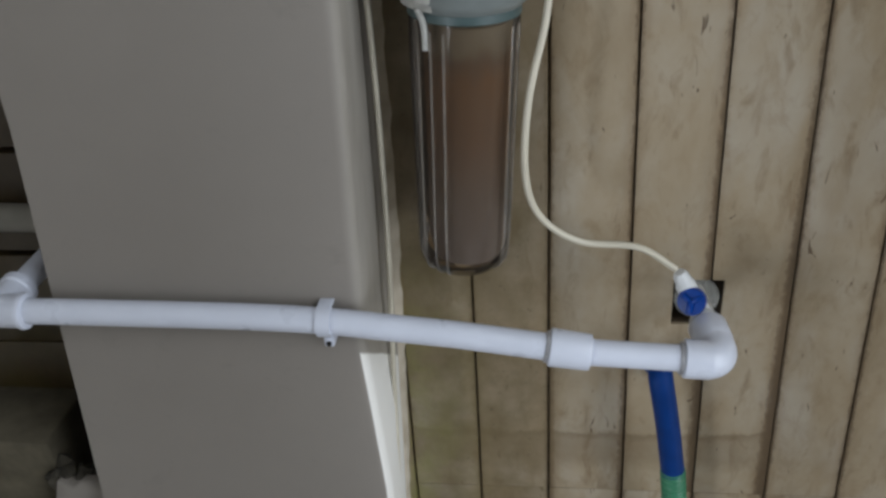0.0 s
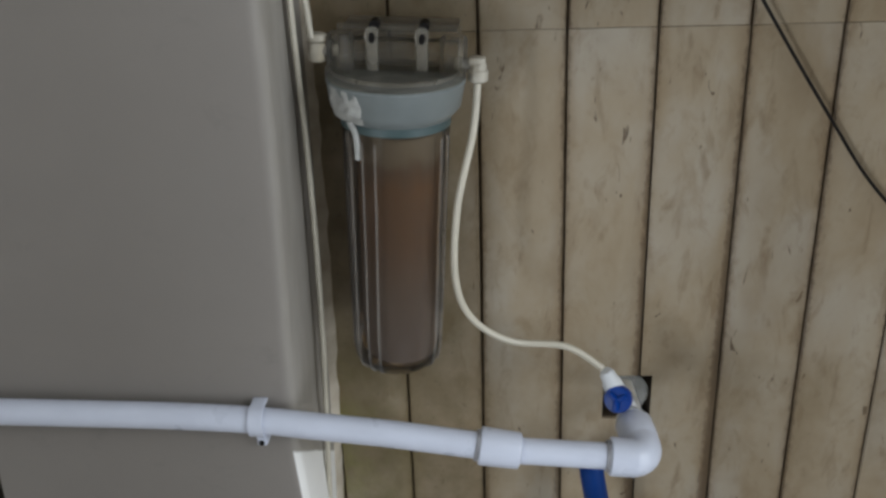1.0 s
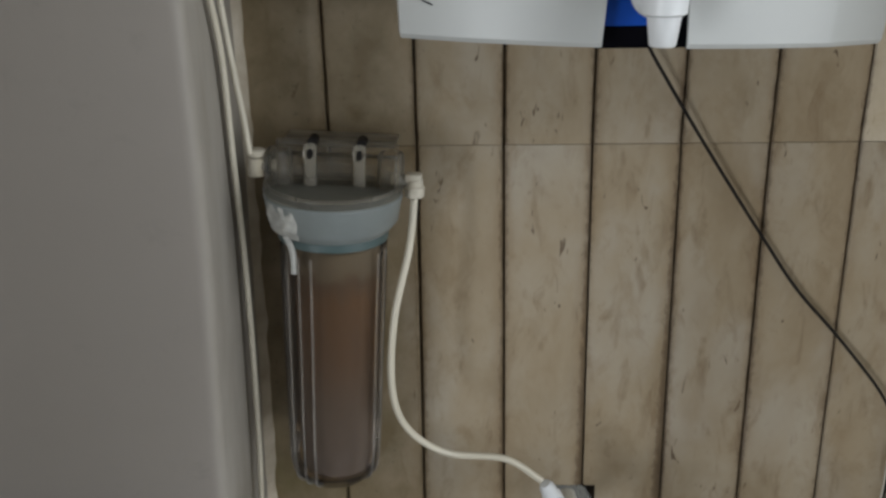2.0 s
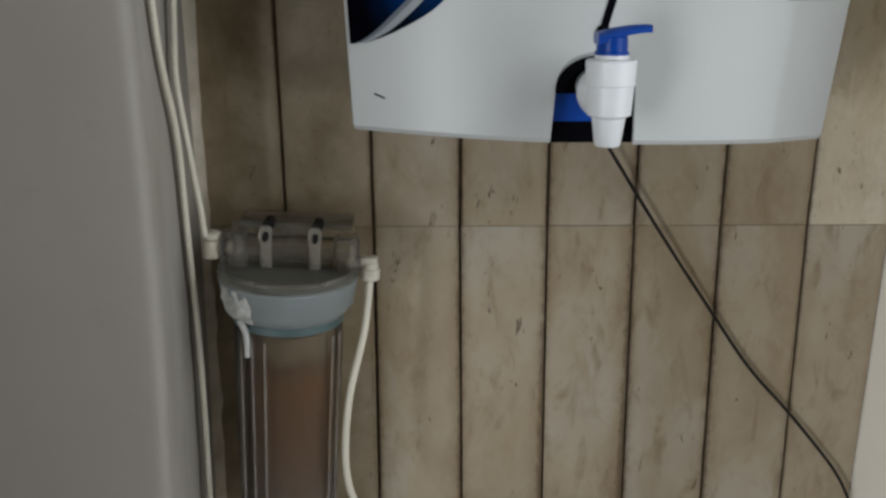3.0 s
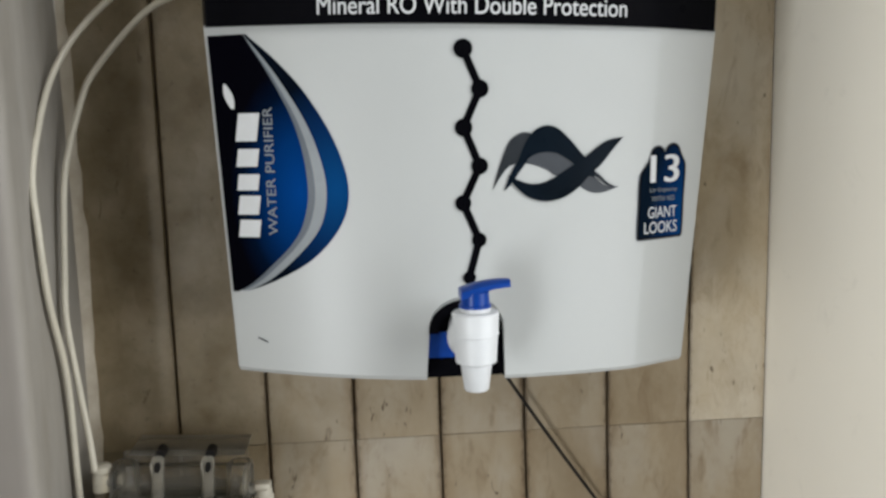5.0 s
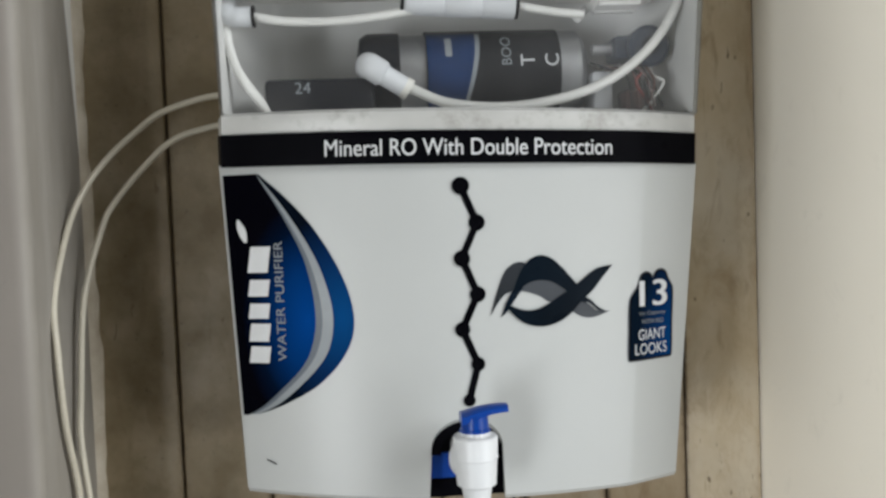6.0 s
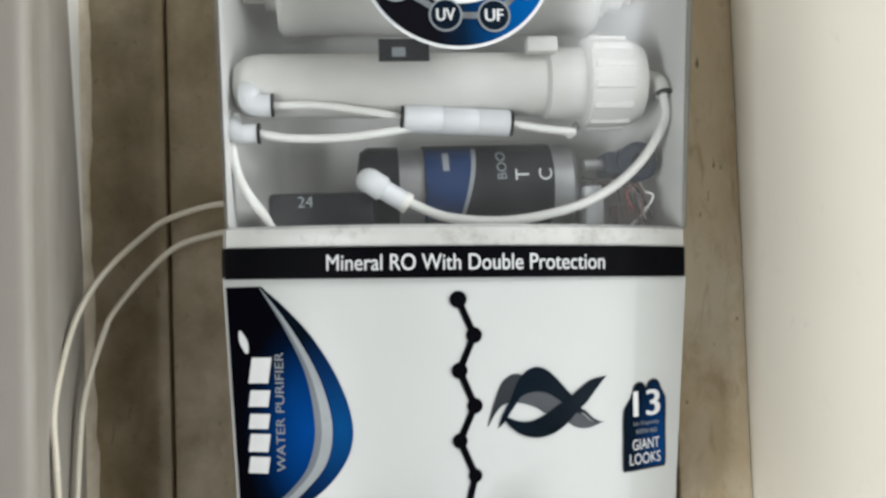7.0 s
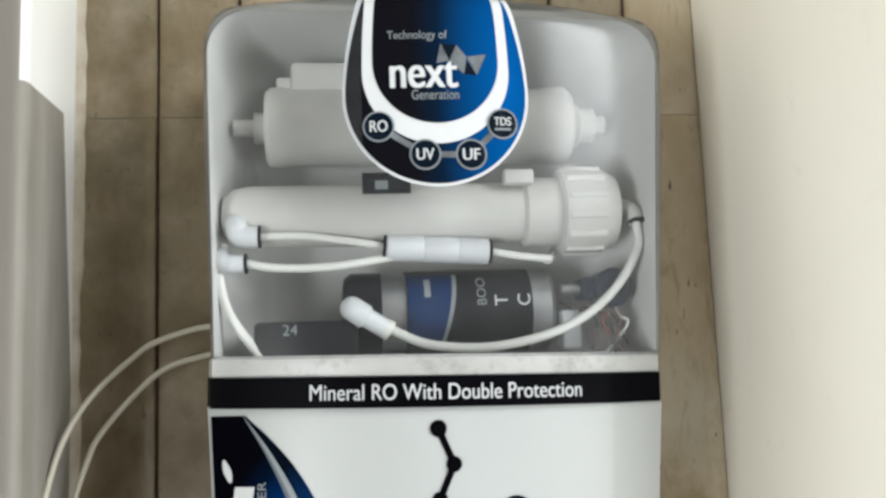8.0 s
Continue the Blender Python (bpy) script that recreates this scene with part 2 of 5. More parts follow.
# near-black, so the shade inside holes is put into the colour
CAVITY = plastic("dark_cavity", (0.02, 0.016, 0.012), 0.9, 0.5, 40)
BODY = plastic("white_purifier_shell", (0.41, 0.422, 0.418), 0.33, 0.02, 12, coat=0.0, uneven=0.02, shine=0.3)
WHITE = plastic("white_plastic", (0.56, 0.575, 0.59), 0.45, 0.04, 40)
FLANGE = plastic("dull_flange", (0.42, 0.42, 0.405), 0.35, 0.08, 30, dirt=(0.22, 0.21, 0.19))
INNER = plastic("cream_housing_plastic", (0.52, 0.515, 0.49), 0.4, 0.05, 40)
PANEL = plastic("pale_grey_tray", (0.62, 0.62, 0.60), 0.4, 0.04, 20)
PIPE = plastic("white_pvc", (0.52, 0.55, 0.64), 0.32, 0.04, 25, dirt=None)
OFFWHITE = plastic("dull_white_plastic", (0.66, 0.65, 0.6), 0.4, 0.06, 30)
YELLOWED = plastic("yellowed_fitting_plastic", (0.46, 0.43, 0.36), 0.42, 0.08, 40, dirt=(0.25, 0.21, 0.15))
TUBE = plastic("cream_plastic_tube", (0.5, 0.465, 0.38), 0.35, 0.06, 30)
MILKY = plastic("milky_white_tube", (0.66, 0.66, 0.63), 0.35, 0.04, 30)
BLACK = plastic("black_print", (0.002, 0.002, 0.003), 0.35, 0.2, 40, shine=0.02)
RUBBER = plastic("black_cable_rubber", (0.007, 0.006, 0.006), 0.55, 0.2, 60, shine=0.2)
COIL = plastic("navy_coil_plastic", (0.008, 0.017, 0.034), 0.35, 0.25, 60, shine=0.3)
DARK = plastic("dark_grey_plastic", (0.010, 0.011, 0.014), 0.35, 0.15, 40, shine=0.12)
PUMP = plastic("pump_grey_film", (0.014, 0.015, 0.017), 0.4, 0.15, 30, shine=0.12)
STEEL = plastic("dull_steel", (0.36, 0.365, 0.37), 0.4, 0.15, 50, metal=0.8)
BLUE = plastic("blue_plastic", (0.001, 0.035, 0.22), 0.38, 0.12, 40, shine=0.2)
HOSE_BLUE = plastic("dark_blue_hose", (0.001, 0.028, 0.15), 0.5, 0.15, 40, shine=0.15)
HOSE_GREEN = plastic("green_corrugated_hose", (0.035, 0.18, 0.095), 0.4, 0.15, 40)
NAVY = plastic("navy_print", (0.002, 0.006, 0.013), 0.28, 0.2, 20, shine=0.12)
SILVER = plastic("silver_print", (0.22, 0.24, 0.255), 0.3, 0.1, 15, shine=0.12)
DULLSILVER = plastic("dull_silver_print", (0.1, 0.115, 0.135), 0.3, 0.1, 15, shine=0.12)
FACET = plastic("grey_metallic_print", (0.13, 0.14, 0.15), 0.3, 0.45, 60, shine=0.12)
INK = plastic("blue_black_ink", (0.003, 0.006, 0.010), 0.3, 0.3, 25, shine=0.03)
ASHPRINT = plastic("ash_grey_print", (0.055, 0.06, 0.068), 0.35, 0.2, 20, shine=0.1)
GREYPRINT = plastic("grey_print", (0.02, 0.023, 0.027), 0.3, 0.3, 20, shine=0.12)
WHITEPRINT = plastic("white_print", (0.56, 0.57, 0.58), 0.3, 0.02, 40, shine=0.12)
SEALANT = plastic("dried_sealant", (0.36, 0.36, 0.34), 0.6, 0.3, 90)
LUG = plastic("dusty_grey_plastic", (0.2, 0.19, 0.165), 0.5, 0.12, 40)
PALEBLUE = plastic("pale_teal_plastic", (0.162, 0.183, 0.183), 0.35, 0.1, 30)
TEAL = plastic("teal_ring", (0.05, 0.08, 0.082), 0.4, 0.1, 40)


def stained_cartridge():
    """Rust brown above, running into grey-violet sediment below, with uneven streaks."""
    m, nt, b = nodes_of("stained_cartridge")
    tc = nt.nodes.new("ShaderNodeTexCoord")
    sep = nt.nodes.new("ShaderNodeSeparateXYZ")
    nt.links.new(tc.outputs["Object"], sep.inputs[0])
    n = noise_tex(nt, tex_coord(nt, (1, 1, 0.3)), 40, 5, 0.6)
    ad = nt.nodes.new("ShaderNodeMath")
    ad.operation = "MULTIPLY_ADD"
    nt.links.new(n, ad.inputs[0])
    ad.inputs[1].default_value = 0.05
    nt.links.new(sep.outputs[2], ad.inputs[2])
    rg_ = nt.nodes.new("ShaderNodeMapRange")
    rg_.inputs["From Min"].default_value, rg_.inputs["From Max"].default_value = -0.23, -0.022
    nt.links.new(ad.outputs[0], rg_.inputs["Value"])
    col = ramp(nt, rg_.outputs[0], [(0.0, (0.108, 0.096, 0.098)), (0.3, (0.078, 0.06, 0.051)), (0.55, (0.072, 0.038, 0.018)), (0.78, (0.08, 0.038, 0.012)), (0.86, (0.06, 0.036, 0.019)), (0.9, (0.10, 0.085, 0.062)), (1.0, (0.115, 0.10, 0.075))])
    col = mix_col(nt, ramp(nt, n, [(0.4, grey(0)), (0.7, grey(0.5))]), col, (0.05, 0.035, 0.027))
    nt.links.new(col, b.inputs["Base Color"])
    b.inputs["Roughness"].default_value = 0.8
    bump(nt, b, n, 0.3, 0.001)
    return m


CART = stained_cartridge()
RED_WIRE = plastic("red_wire", (0.16, 0.022, 0.018), 0.4, 0.2, 60)
COPPER = plastic("brown_wire", (0.07, 0.026, 0.02), 0.4, 0.3, 60)
CEMENT = plastic("solvent_cement", (0.3, 0.3, 0.32), 0.5, 0.35, 120)
LOGO_BLUE = print_gradient("blue_black_print", [(0.0, (0.001, 0.042, 0.2)), (0.4, (0.001, 0.026, 0.12)), (0.78, (0.001, 0.005, 0.017)), (1.0, (0.0015, 0.0015, 0.003))], (-0.112, -0.17, 0.126), (0.047, 0.2, 0.082))
EDGE_BLUE = print_gradient("blue_edge_print", [(0.0, (0.003, 0.05, 0.17)), (0.55, (0.003, 0.02, 0.075)), (1.0, (0.002, 0.004, 0.008))], (-0.088, -0.17, 0.128), (0.05, 0.2, 0.075))
BADGE_BLUE = print_gradient("badge_blue_print", [(0.0, (0.002, 0.045, 0.17)), (0.4, (0.003, 0.022, 0.08)), (0.8, (0.003, 0.007, 0.014))], (0.152, -0.16, 0.098), (0.042, 0.2, 0.085))
FILM_BLUE = plastic("blue_pump_film", (0.001, 0.022, 0.085), 0.45, 0.2, 30, shine=0.12)
CREST_BLUE = print_gradient("crest_blue_print", [(0.0, (0.001, 0.075, 0.27)), (0.35, (0.001, 0.048, 0.17)), (0.75, (0.003, 0.010, 0.025)), (1.0, (0.005, 0.005, 0.007))], (0.055, -0.2, 0.46), (0.072, 3.0, 0.3))
COVER = clear("clear_purifier_cover", (0.95, 0.955, 0.96), 0.022, (0.72, 0.735, 0.74), 0.2, 1.46, 0.5)
BOWL = clear("clear_filter_bowl", (0.87, 0.78, 0.66), 0.05, (0.24, 0.19, 0.145), 0.14, 1.3, 0.4)
RIB = clear("clear_moulded_rib", (0.92, 0.9, 0.87), 0.14, (0.62, 0.6, 0.58), 0.15, 1.45, 0.3)
HEAD = clear("translucent_filter_head", (0.93, 0.90, 0.84), 0.13, (0.38, 0.365, 0.32), 0.3, 1.25, 0.6)
CLOUDY = clear("cloudy_lug_plastic", (0.9, 0.87, 0.8), 0.42, (0.36, 0.34, 0.29), 0.3, 1.35, 0.3)
DISC = clear("clear_escutcheon", (0.85, 0.86, 0.84), 0.35, (0.6, 0.6, 0.58), 0.2, 1.45, 0.3)


# ---- mesh helpers ----
def mesh_object(name, bm, mat, smooth=True, angle=40):
    me = bpy.data.meshes.new(name)
    bmesh.ops.recalc_face_normals(bm, faces=bm.faces)
    if smooth:
        lim = radians(angle)
        for f in bm.faces:
            f.smooth = True
        for e in bm.edges:
            if len(e.link_faces) == 2 and e.calc_face_angle(0) > lim:
                e.smooth = False
    bm.to_mesh(me)
    bm.free()
    me.materials.append(mat)
    return new(name, me)


def part(name, bm, mat, parent, label="", smooth=True, angle=40):
    ob = mesh_object(name, bm, mat, smooth, angle)
    ob.parent = parent
    return tagged(ob, label)


def thing(name, at, label, category, group="", kind="", turn=(0, 0, 0)):
    ob = new(name)
    ob.empty_display_size = 0.02
    ob.matrix_basis = pose(*at, *turn)
    return tagged(ob, label, category, group, kind)


def box(a, b, bevel=0.0, bm=None):
    bm = bm or bmesh.new()
    r = bmesh.ops.create_cube(bm, size=1)
    for v in r["verts"]:
        v.co = [a[k] + (b[k] - a[k]) * (v.co[k] + 0.5) for k in range(3)]
    if bevel:
        ed = list({e for v in r["verts"] for e in v.link_edges})
        bmesh.ops.bevel(bm, geom=ed, offset=bevel, segments=2, affect="EDGES", profile=0.5)
    return bm


def lathe(profile, segs=32, m=None, bm=None, cap=True):
    """Turns (radius, height) pairs round the z axis, then moves the result by m."""
    bm = bm or bmesh.new()
    m = m or Matrix()
    rings = []
    for r, z in profile:
        rings.append([bm.verts.new(m @ Vector((r * math.cos(a), r * math.sin(a), z))) for a in (2 * math.pi * k / segs for k in range(segs))])
    for lo, hi in zip(rings, rings[1:]):
        for k in range(segs):
            bm.faces.new((lo[k], lo[(k + 1) % segs], hi[(k + 1) % segs], hi[k]))
    if cap:
        bm.faces.new(rings[0][::-1])
        bm.faces.new(rings[-1])
    return bm


def smooth_path(pts, steps=8):
    """Catmull-Rom through the points."""
    p = [Vector(q) for q in pts]
    p = [2 * p[0] - p[1]] + p + [2 * p[-1] - p[-2]]
    out = []
    for a, b, c, d in zip(p, p[1:], p[2:], p[3:]):
        for k in range(steps):
            t = k / steps
            out.append(0.5 * (2 * b + (c - a) * t + (2 * a - 5 * b + 4 * c - d) * t * t + (3 * b - a - 3 * c + d) * t**3))
    return out + [p[-2]]


def sweep(pts, r, segs=12, steps=8, bm=None, radii=None):
    """A round tube along a smooth line."""
    bm = bm or bmesh.new()
    line = smooth_path(pts, steps) if steps > 1 else [Vector(q) for q in pts]
    side, rings = None, []
    for k, p in enumerate(line):
        d = (line[min(k + 1, len(line) - 1)] - line[max(k - 1, 0)]).normalized()
        if side is None:
            side = d.orthogonal().normalized()
        side = (side - d * side.dot(d)).normalized()
        up = d.cross(side)
        rr = radii(k / (len(line) - 1)) if radii else r
        rings.append([bm.verts.new(p + rr * (math.cos(a) * side + math.sin(a) * up)) for a in (2 * math.pi * n / segs for n in range(segs))])
    for lo, hi in zip(rings, rings[1:]):
        for k in range(segs):
            bm.faces.new((lo[k], lo[(k + 1) % segs], hi[(k + 1) % segs], hi[k]))
    bm.faces.new(rings[0][::-1])
    bm.faces.new(rings[-1])
    return bm


def along(a, b):
    """The pose that carries the z axis onto the way from a to b."""
    d = Vector(b) - Vector(a)
    return Matrix.Translation(a) @ d.to_track_quat("Z", "Y").to_matrix().to_4x4()


def rod(a, b, r, segs=24, bevel=0.0, bm=None, r2=None):
    n, r2 = (Vector(b) - Vector(a)).length, r if r2 is None else r2
    prof = [(r, 0), (r2, n)] if not bevel else [(r - bevel, 0), (r, bevel), (r2, n - bevel), (r2 - bevel, n)]
    return lathe(prof, segs, along(a, b), bm)


def prism(outline, y0, y1, bm=None):
    """An (x, z) outline drawn out from y0 to y1."""
    bm = bm or bmesh.new()
    a = [bm.verts.new((x, y0, z)) for x, z in outline]
    b = [bm.verts.new((x, y1, z)) for x, z in outline]
    bm.faces.new(a)
    bm.faces.new(b[::-1])
    for k in range(len(a)):
        n = (k + 1) % len(a)
        bm.faces.new((a[k], b[k], b[n], a[n]))
    return bm


def eased(xs, ys, x):
    """A smooth curve through a few pairs (cubic with slopes from the neighbours)."""
    xs, ys = list(xs), list(ys)
    k = max(0, min(len(xs) - 2, sum(1 for v in xs if v <= x) - 1))
    def slope(n):
        lo, hi = max(n - 1, 0), min(n + 1, len(xs) - 1)
        return (ys[hi] - ys[lo]) / (xs[hi] - xs[lo])
    h = xs[k + 1] - xs[k]
    t = min(1.0, max(0.0, (x - xs[k]) / h))
    return ((2 * t**3 - 3 * t * t + 1) * ys[k] + (t**3 - 2 * t * t + t) * h * slope(k)
            + (3 * t * t - 2 * t**3) * ys[k + 1] + (t**3 - t * t) * h * slope(k + 1))


# ---- the setting ----
EAST = 0.2585
PITCH = 0.075


def setting(name, bm, mat, label, smooth=False):
    return tagged(mesh_object(name, bm, mat, smooth), label, kind="structure")


FAR = 2.0
setting("floor", box((-1.75, -2.9, -0.1), (FAR + 0.1, 0.15, 0.0)), FLOOR, "plain grey cement floor of the utility corner")
setting("ceiling", box((-1.75, -2.9, 3.4), (FAR + 0.1, 0.15, 3.5)), CEIL, "plain dull painted ceiling")
setting("wall_south", box((-1.75, -3.0, 0), (FAR + 0.1, -2.9, 3.4)), DIM, "unseen wall, dark to keep reflections low")
setting("wall_east", box((EAST, -0.31, 0), (EAST + 0.1, 0.15, 3.4)), CREAM, "smooth cream painted side wall")
setting("wall_return", box((EAST + 0.1, -0.31, 0), (FAR, -0.21, 3.4)), CEIL, "plain dull painted wall beyond the niche")
# unseen wall; both openings are cut for the added lamps
bm = box((FAR, -2.9, 0), (FAR + 0.1, -2.73, 3.4))
box((FAR, -1.07, 0), (FAR + 0.1, -0.21, 3.4), bm=bm)
box((FAR, -2.73, 0), (FAR + 0.1, -1.07, 0.36), bm=bm)
box((FAR, -2.73, 1.54), (FAR + 0.1, -1.07, 2.17), bm=bm)
box((FAR, -2.73, 3.23), (FAR + 0.1, -1.07, 3.4), bm=bm)
setting("wall_far", bm, CEIL, "unseen dull painted wall, opened for two added lamps")
# unseen wall; the opening is cut for the added lamp
bm = box((-1.75, -2.9, 0), (-1.65, -2.48, 3.4))
box((-1.75, -1.42, 0), (-1.65, 0.15, 3.4), bm=bm)
box((-1.75, -2.48, 0), (-1.65, -1.42, 0.45), bm=bm)
box((-1.75, -2.48, 1.45), (-1.65, -1.42, 3.4), bm=bm)
setting("wall_west", bm, CEIL, "unseen dull painted wall, opened for an added lamp")

# unseen wall, added to shade the recess and the left side
setting("wall_light_block", box((-0.95, -1.12, 0), (-0.85, 0.02, 3.4)), CEIL, "unseen wall added to block light from the left")

# back wall: dark mortar bed with a square hole, and the tile strips on it
HX0, HX1, HZ0, HZ1 = -0.0685, -0.0205, 0.805, 0.857
bm = box((-0.62, 0.004, 0), (HX0, 0.06, 3.4))
box((HX1, 0.004, 0), (EAST, 0.06, 3.4), bm=bm)
box((HX0, 0.004, 0), (HX1, 0.06, HZ0), bm=bm)
box((HX0, 0.004, HZ1), (HX1, 0.06, 3.4), bm=bm)
wall_north = setting("wall_north", bm, GROUT, "tiled back wall of beige stone-look strips with dark joints")
part("hole_lining", box((HX0 - 0.01, 0.0605, HZ0 - 0.01), (HX1 + 0.01, 0.09, HZ1 + 0.01)), CAVITY, wall_north, smooth=False)
bm = box((-0.85, 0.02, 0), (-0.62, 0.15, 3.4))
wall_back = setting("wall_back", bm, GROUT, "brown boarded wall in the recess beyond the column, shade put into its colour")

# column with lit patches painted on its side face; edges bent with height to fit the camera's view
ROWS = [0.0, 0.55, 0.7, 0.8, 0.87, 0.94, 1.0, 1.08, 1.15, 1.25, 1.35, 1.9, 3.4]


def side_x(z):
    return eased([0.0, 0.55, 0.8, 1.0, 1.25, 1.9, 3.4], [-0.372, -0.356, -0.345, -0.338, -0.333, -0.333, -0.333], z)


def left_x(z):
    return -0.614 - 0.078 * max(0.0, 1.1 - z)


bm = bmesh.new()
rows = []
for z in ROWS:
    x0, x1 = left_x(z), side_x(z)
    df = float(np.interp(z, [0.55, 0.7, 0.8, 0.87, 1.0, 1.15], [0.016, 0.011, 0.002, -0.0045, -0.003, 0.0]))
    rows.append([bm.verts.new(c) for c in ((x0, 0.003, z), (x0, -0.125, z), (x0 + 0.004, -0.131, z), (x1 + df - 0.030, -0.133, z), (x1 + df - 0.012, -0.133, z), (x1 + df - 0.007, -0.1320, z), (x1 + df - 0.0035, -0.1296, z), (x1 + df - 0.0015, -0.1258, z), (x1 + df - 0.001, -0.121, z), (x1 - 0.001, 0.003, z))])
for lo, hi in zip(rows, rows[1:]):
    for k in range(10):
        bm.faces.new((lo[k], lo[(k + 1) % 10], hi[(k + 1) % 10], hi[k]))
bm.faces.new(rows[0])
bm.faces.new(rows[-1][::-1])
column = setting("column", bm, PIER, "plain greige plastered column, paler side face with lit patches painted white", True)

# ragged plaster edge between the tiles and the column
bm = bmesh.new()
rng = random.Random(4)
prev = None
for k in range(121):
    z = 0.3 + k * 0.015
    w = 0.006 + 0.003 * noise.noise(Vector((0, 0, z * 9))) + 0.003 * noise.noise(Vector((5, 0, z * 40))) + 0.003 * noise.noise(Vector((9, 0, z * 3)))
    w = max(0.002, w)
    x = side_x(z)
    row = [bm.verts.new(c) for c in ((x - 0.002, -0.007 - 0.3 * w, z), (x + 0.35 * w, -0.004 - 0.25 * w, z), (x + w, -0.0008, z), (x + w, 0.003, z))]
    if prev:
        for a in range(3):
            bm.faces.new((prev[a], prev[a + 1], row[a + 1], row[a]))
    prev = row
setting("trim", bm, PLASTER, "ragged smear of plaster along the tile edge", True)

# broken masonry beside the column foot
bm = bmesh.new()
for k in range(26):
    r = 0.004 + 0.009 * rng.random()
    c = Vector((-0.72 + 0.085 * rng.random(), -0.1 + 0.02 * rng.random(), 0.655 + 0.012 * rng.random()))
    v0 = bmesh.ops.create_icosphere(bm, subdivisions=1, radius=r)["verts"]
    for v in v0:
        v.co = c + v.co * (0.6 + 0.7 * rng.random())
tagged(mesh_object("rubble", bm, DEBRIS, False), "loose broken plaster and mortar on the ledge", "rubble", kind="stuff")
bm = box((-0.706, -0.112, 0.0), (-0.625, -0.095, 0.668), 0.004)
bmesh.ops.subdivide_edges(bm, edges=bm.edges[:], cuts=5, use_grid_fill=True)
for v in bm.verts:
    v.co += 0.006 * noise.noise_vector(v.co * 60)
    if v.co.x < -0.67:
        v.co.x -= 0.35 * max(0.0, 0.665 - v.co.z) + 0.008 * noise.noise(Vector((3, 0, v.co.z * 50)))
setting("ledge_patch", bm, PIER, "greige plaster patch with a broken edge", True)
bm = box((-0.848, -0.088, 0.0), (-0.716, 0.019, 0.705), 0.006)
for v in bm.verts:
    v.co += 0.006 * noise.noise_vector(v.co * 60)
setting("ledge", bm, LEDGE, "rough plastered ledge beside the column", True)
# dark slab in place of the shade inside the broken hole
part("hole_shade_slab", box((-0.712, -0.006, 0.60), (-0.621, 0.0195, 0.745), 0.004), CAVITY, wall_back)


# ---- the purifier ----
RO = thing("water_purifier", (-0.0255, 0, 1.305), "white wall-mounted water purifier with clear top cover, hung on the tiles", "water purifier")
LEAN = pose(-0.0052, 0, 0, 0, 1.4, 0)      # the case hangs a little crooked
LEAN_BACK = LEAN.inverted()
HB, HT = 0.1555, 0.171      # half width of the tank shell at its foot and at the band
ZB = 0.231                 # top of the tank shell
CREASE = 0.72              # where the bowed front breaks into its flat side facets


def bow(s, yc, fall=0.028):
    """Depth of the bowed front at s from -1 to 1 across it."""
    if s < 0:
        return yc + (0.012 + fall) * s * s
    return yc + 0.0165 * (s / CREASE) ** 2 if s < CREASE else yc + 0.0165 + (fall - 0.0045) * (s - CREASE) / (1 - CREASE)


def outline(hw, yc, n=36, back=-0.012, fall=0.028):
    r = [(-hw, back), (-hw, yc + fall + 0.028), (-hw + 0.0015, yc + fall + 0.020), (-hw + 0.005, bow(0.965, yc, fall))]
    mid = [(hw * s, bow(s, yc, fall)) for s in (-0.95 + 1.9 * k / n for k in range(n + 1))]
    return r + mid + [(-x, y) for x, y in r[::-1]]


def shell(levels, n=36, cap_low=False, cap_high=False, fall=0.028):
    """A bowed case: levels of (z, half width, depth of the front's middle)."""
    bm = bmesh.new()
    rings = [[bm.verts.new((x, y, z)) for x, y in outline(hw, yc, n, -0.012, fall)] for z, hw, yc in levels]
    for lo, hi in zip(rings, rings[1:]):
        for k in range(len(lo) - 1):
            bm.faces.new((lo[k], lo[k + 1], hi[k + 1], hi[k]))
    bm.transform(LEAN)
    if cap_low:
        bm.faces.new(rings[0])
    if cap_high:
        bm.faces.new(rings[-1])
    return bm


# tank shell with an arched notch for the tap
TAPX, NW, NH = -0.0030, 0.0245, 0.054


def notch(u):
    q = abs(u - TAPX)
    if q >= NW:
        return 0.0
    return NH - NW * 0.9 + NW * 0.9 * math.sqrt(max(0.0, 1 - (q / NW) ** 2))


bm = bmesh.new()
us = [-1 + 2 * k / 150 for k in range(151)]
cols, inner = [], []
for s in us:
    lowu = s * HB
    zb = notch(lowu)
    zs = [zb, zb + 0.003] + [zb + 0.003 + (ZB - zb - 0.003) * q for q in (0.33, 0.66, 1.0)]
    col = []
    for k, z in enumerate(zs):
        hw = HB + (HT - HB) * z / ZB
        y = bow(s * 0.97, -0.186) + (0.0025 if k == 0 else 0)
        col.append(bm.verts.new((s * hw * (0.997 if k == 0 else 1), y, z)))
    cols.append(col)
    if zb > 0:
        inner.append((col[0], bm.verts.new((col[0].co.x, -0.150, col[0].co.z))))
for a, b in zip(cols, cols[1:]):
    for k in range(4):
        bm.faces.new((a[k], b[k], b[k + 1], a[k + 1]))
for (a, a2), (b, b2) in zip(inner, inner[1:]):
    bm.faces.new((a, a2, b2, b))
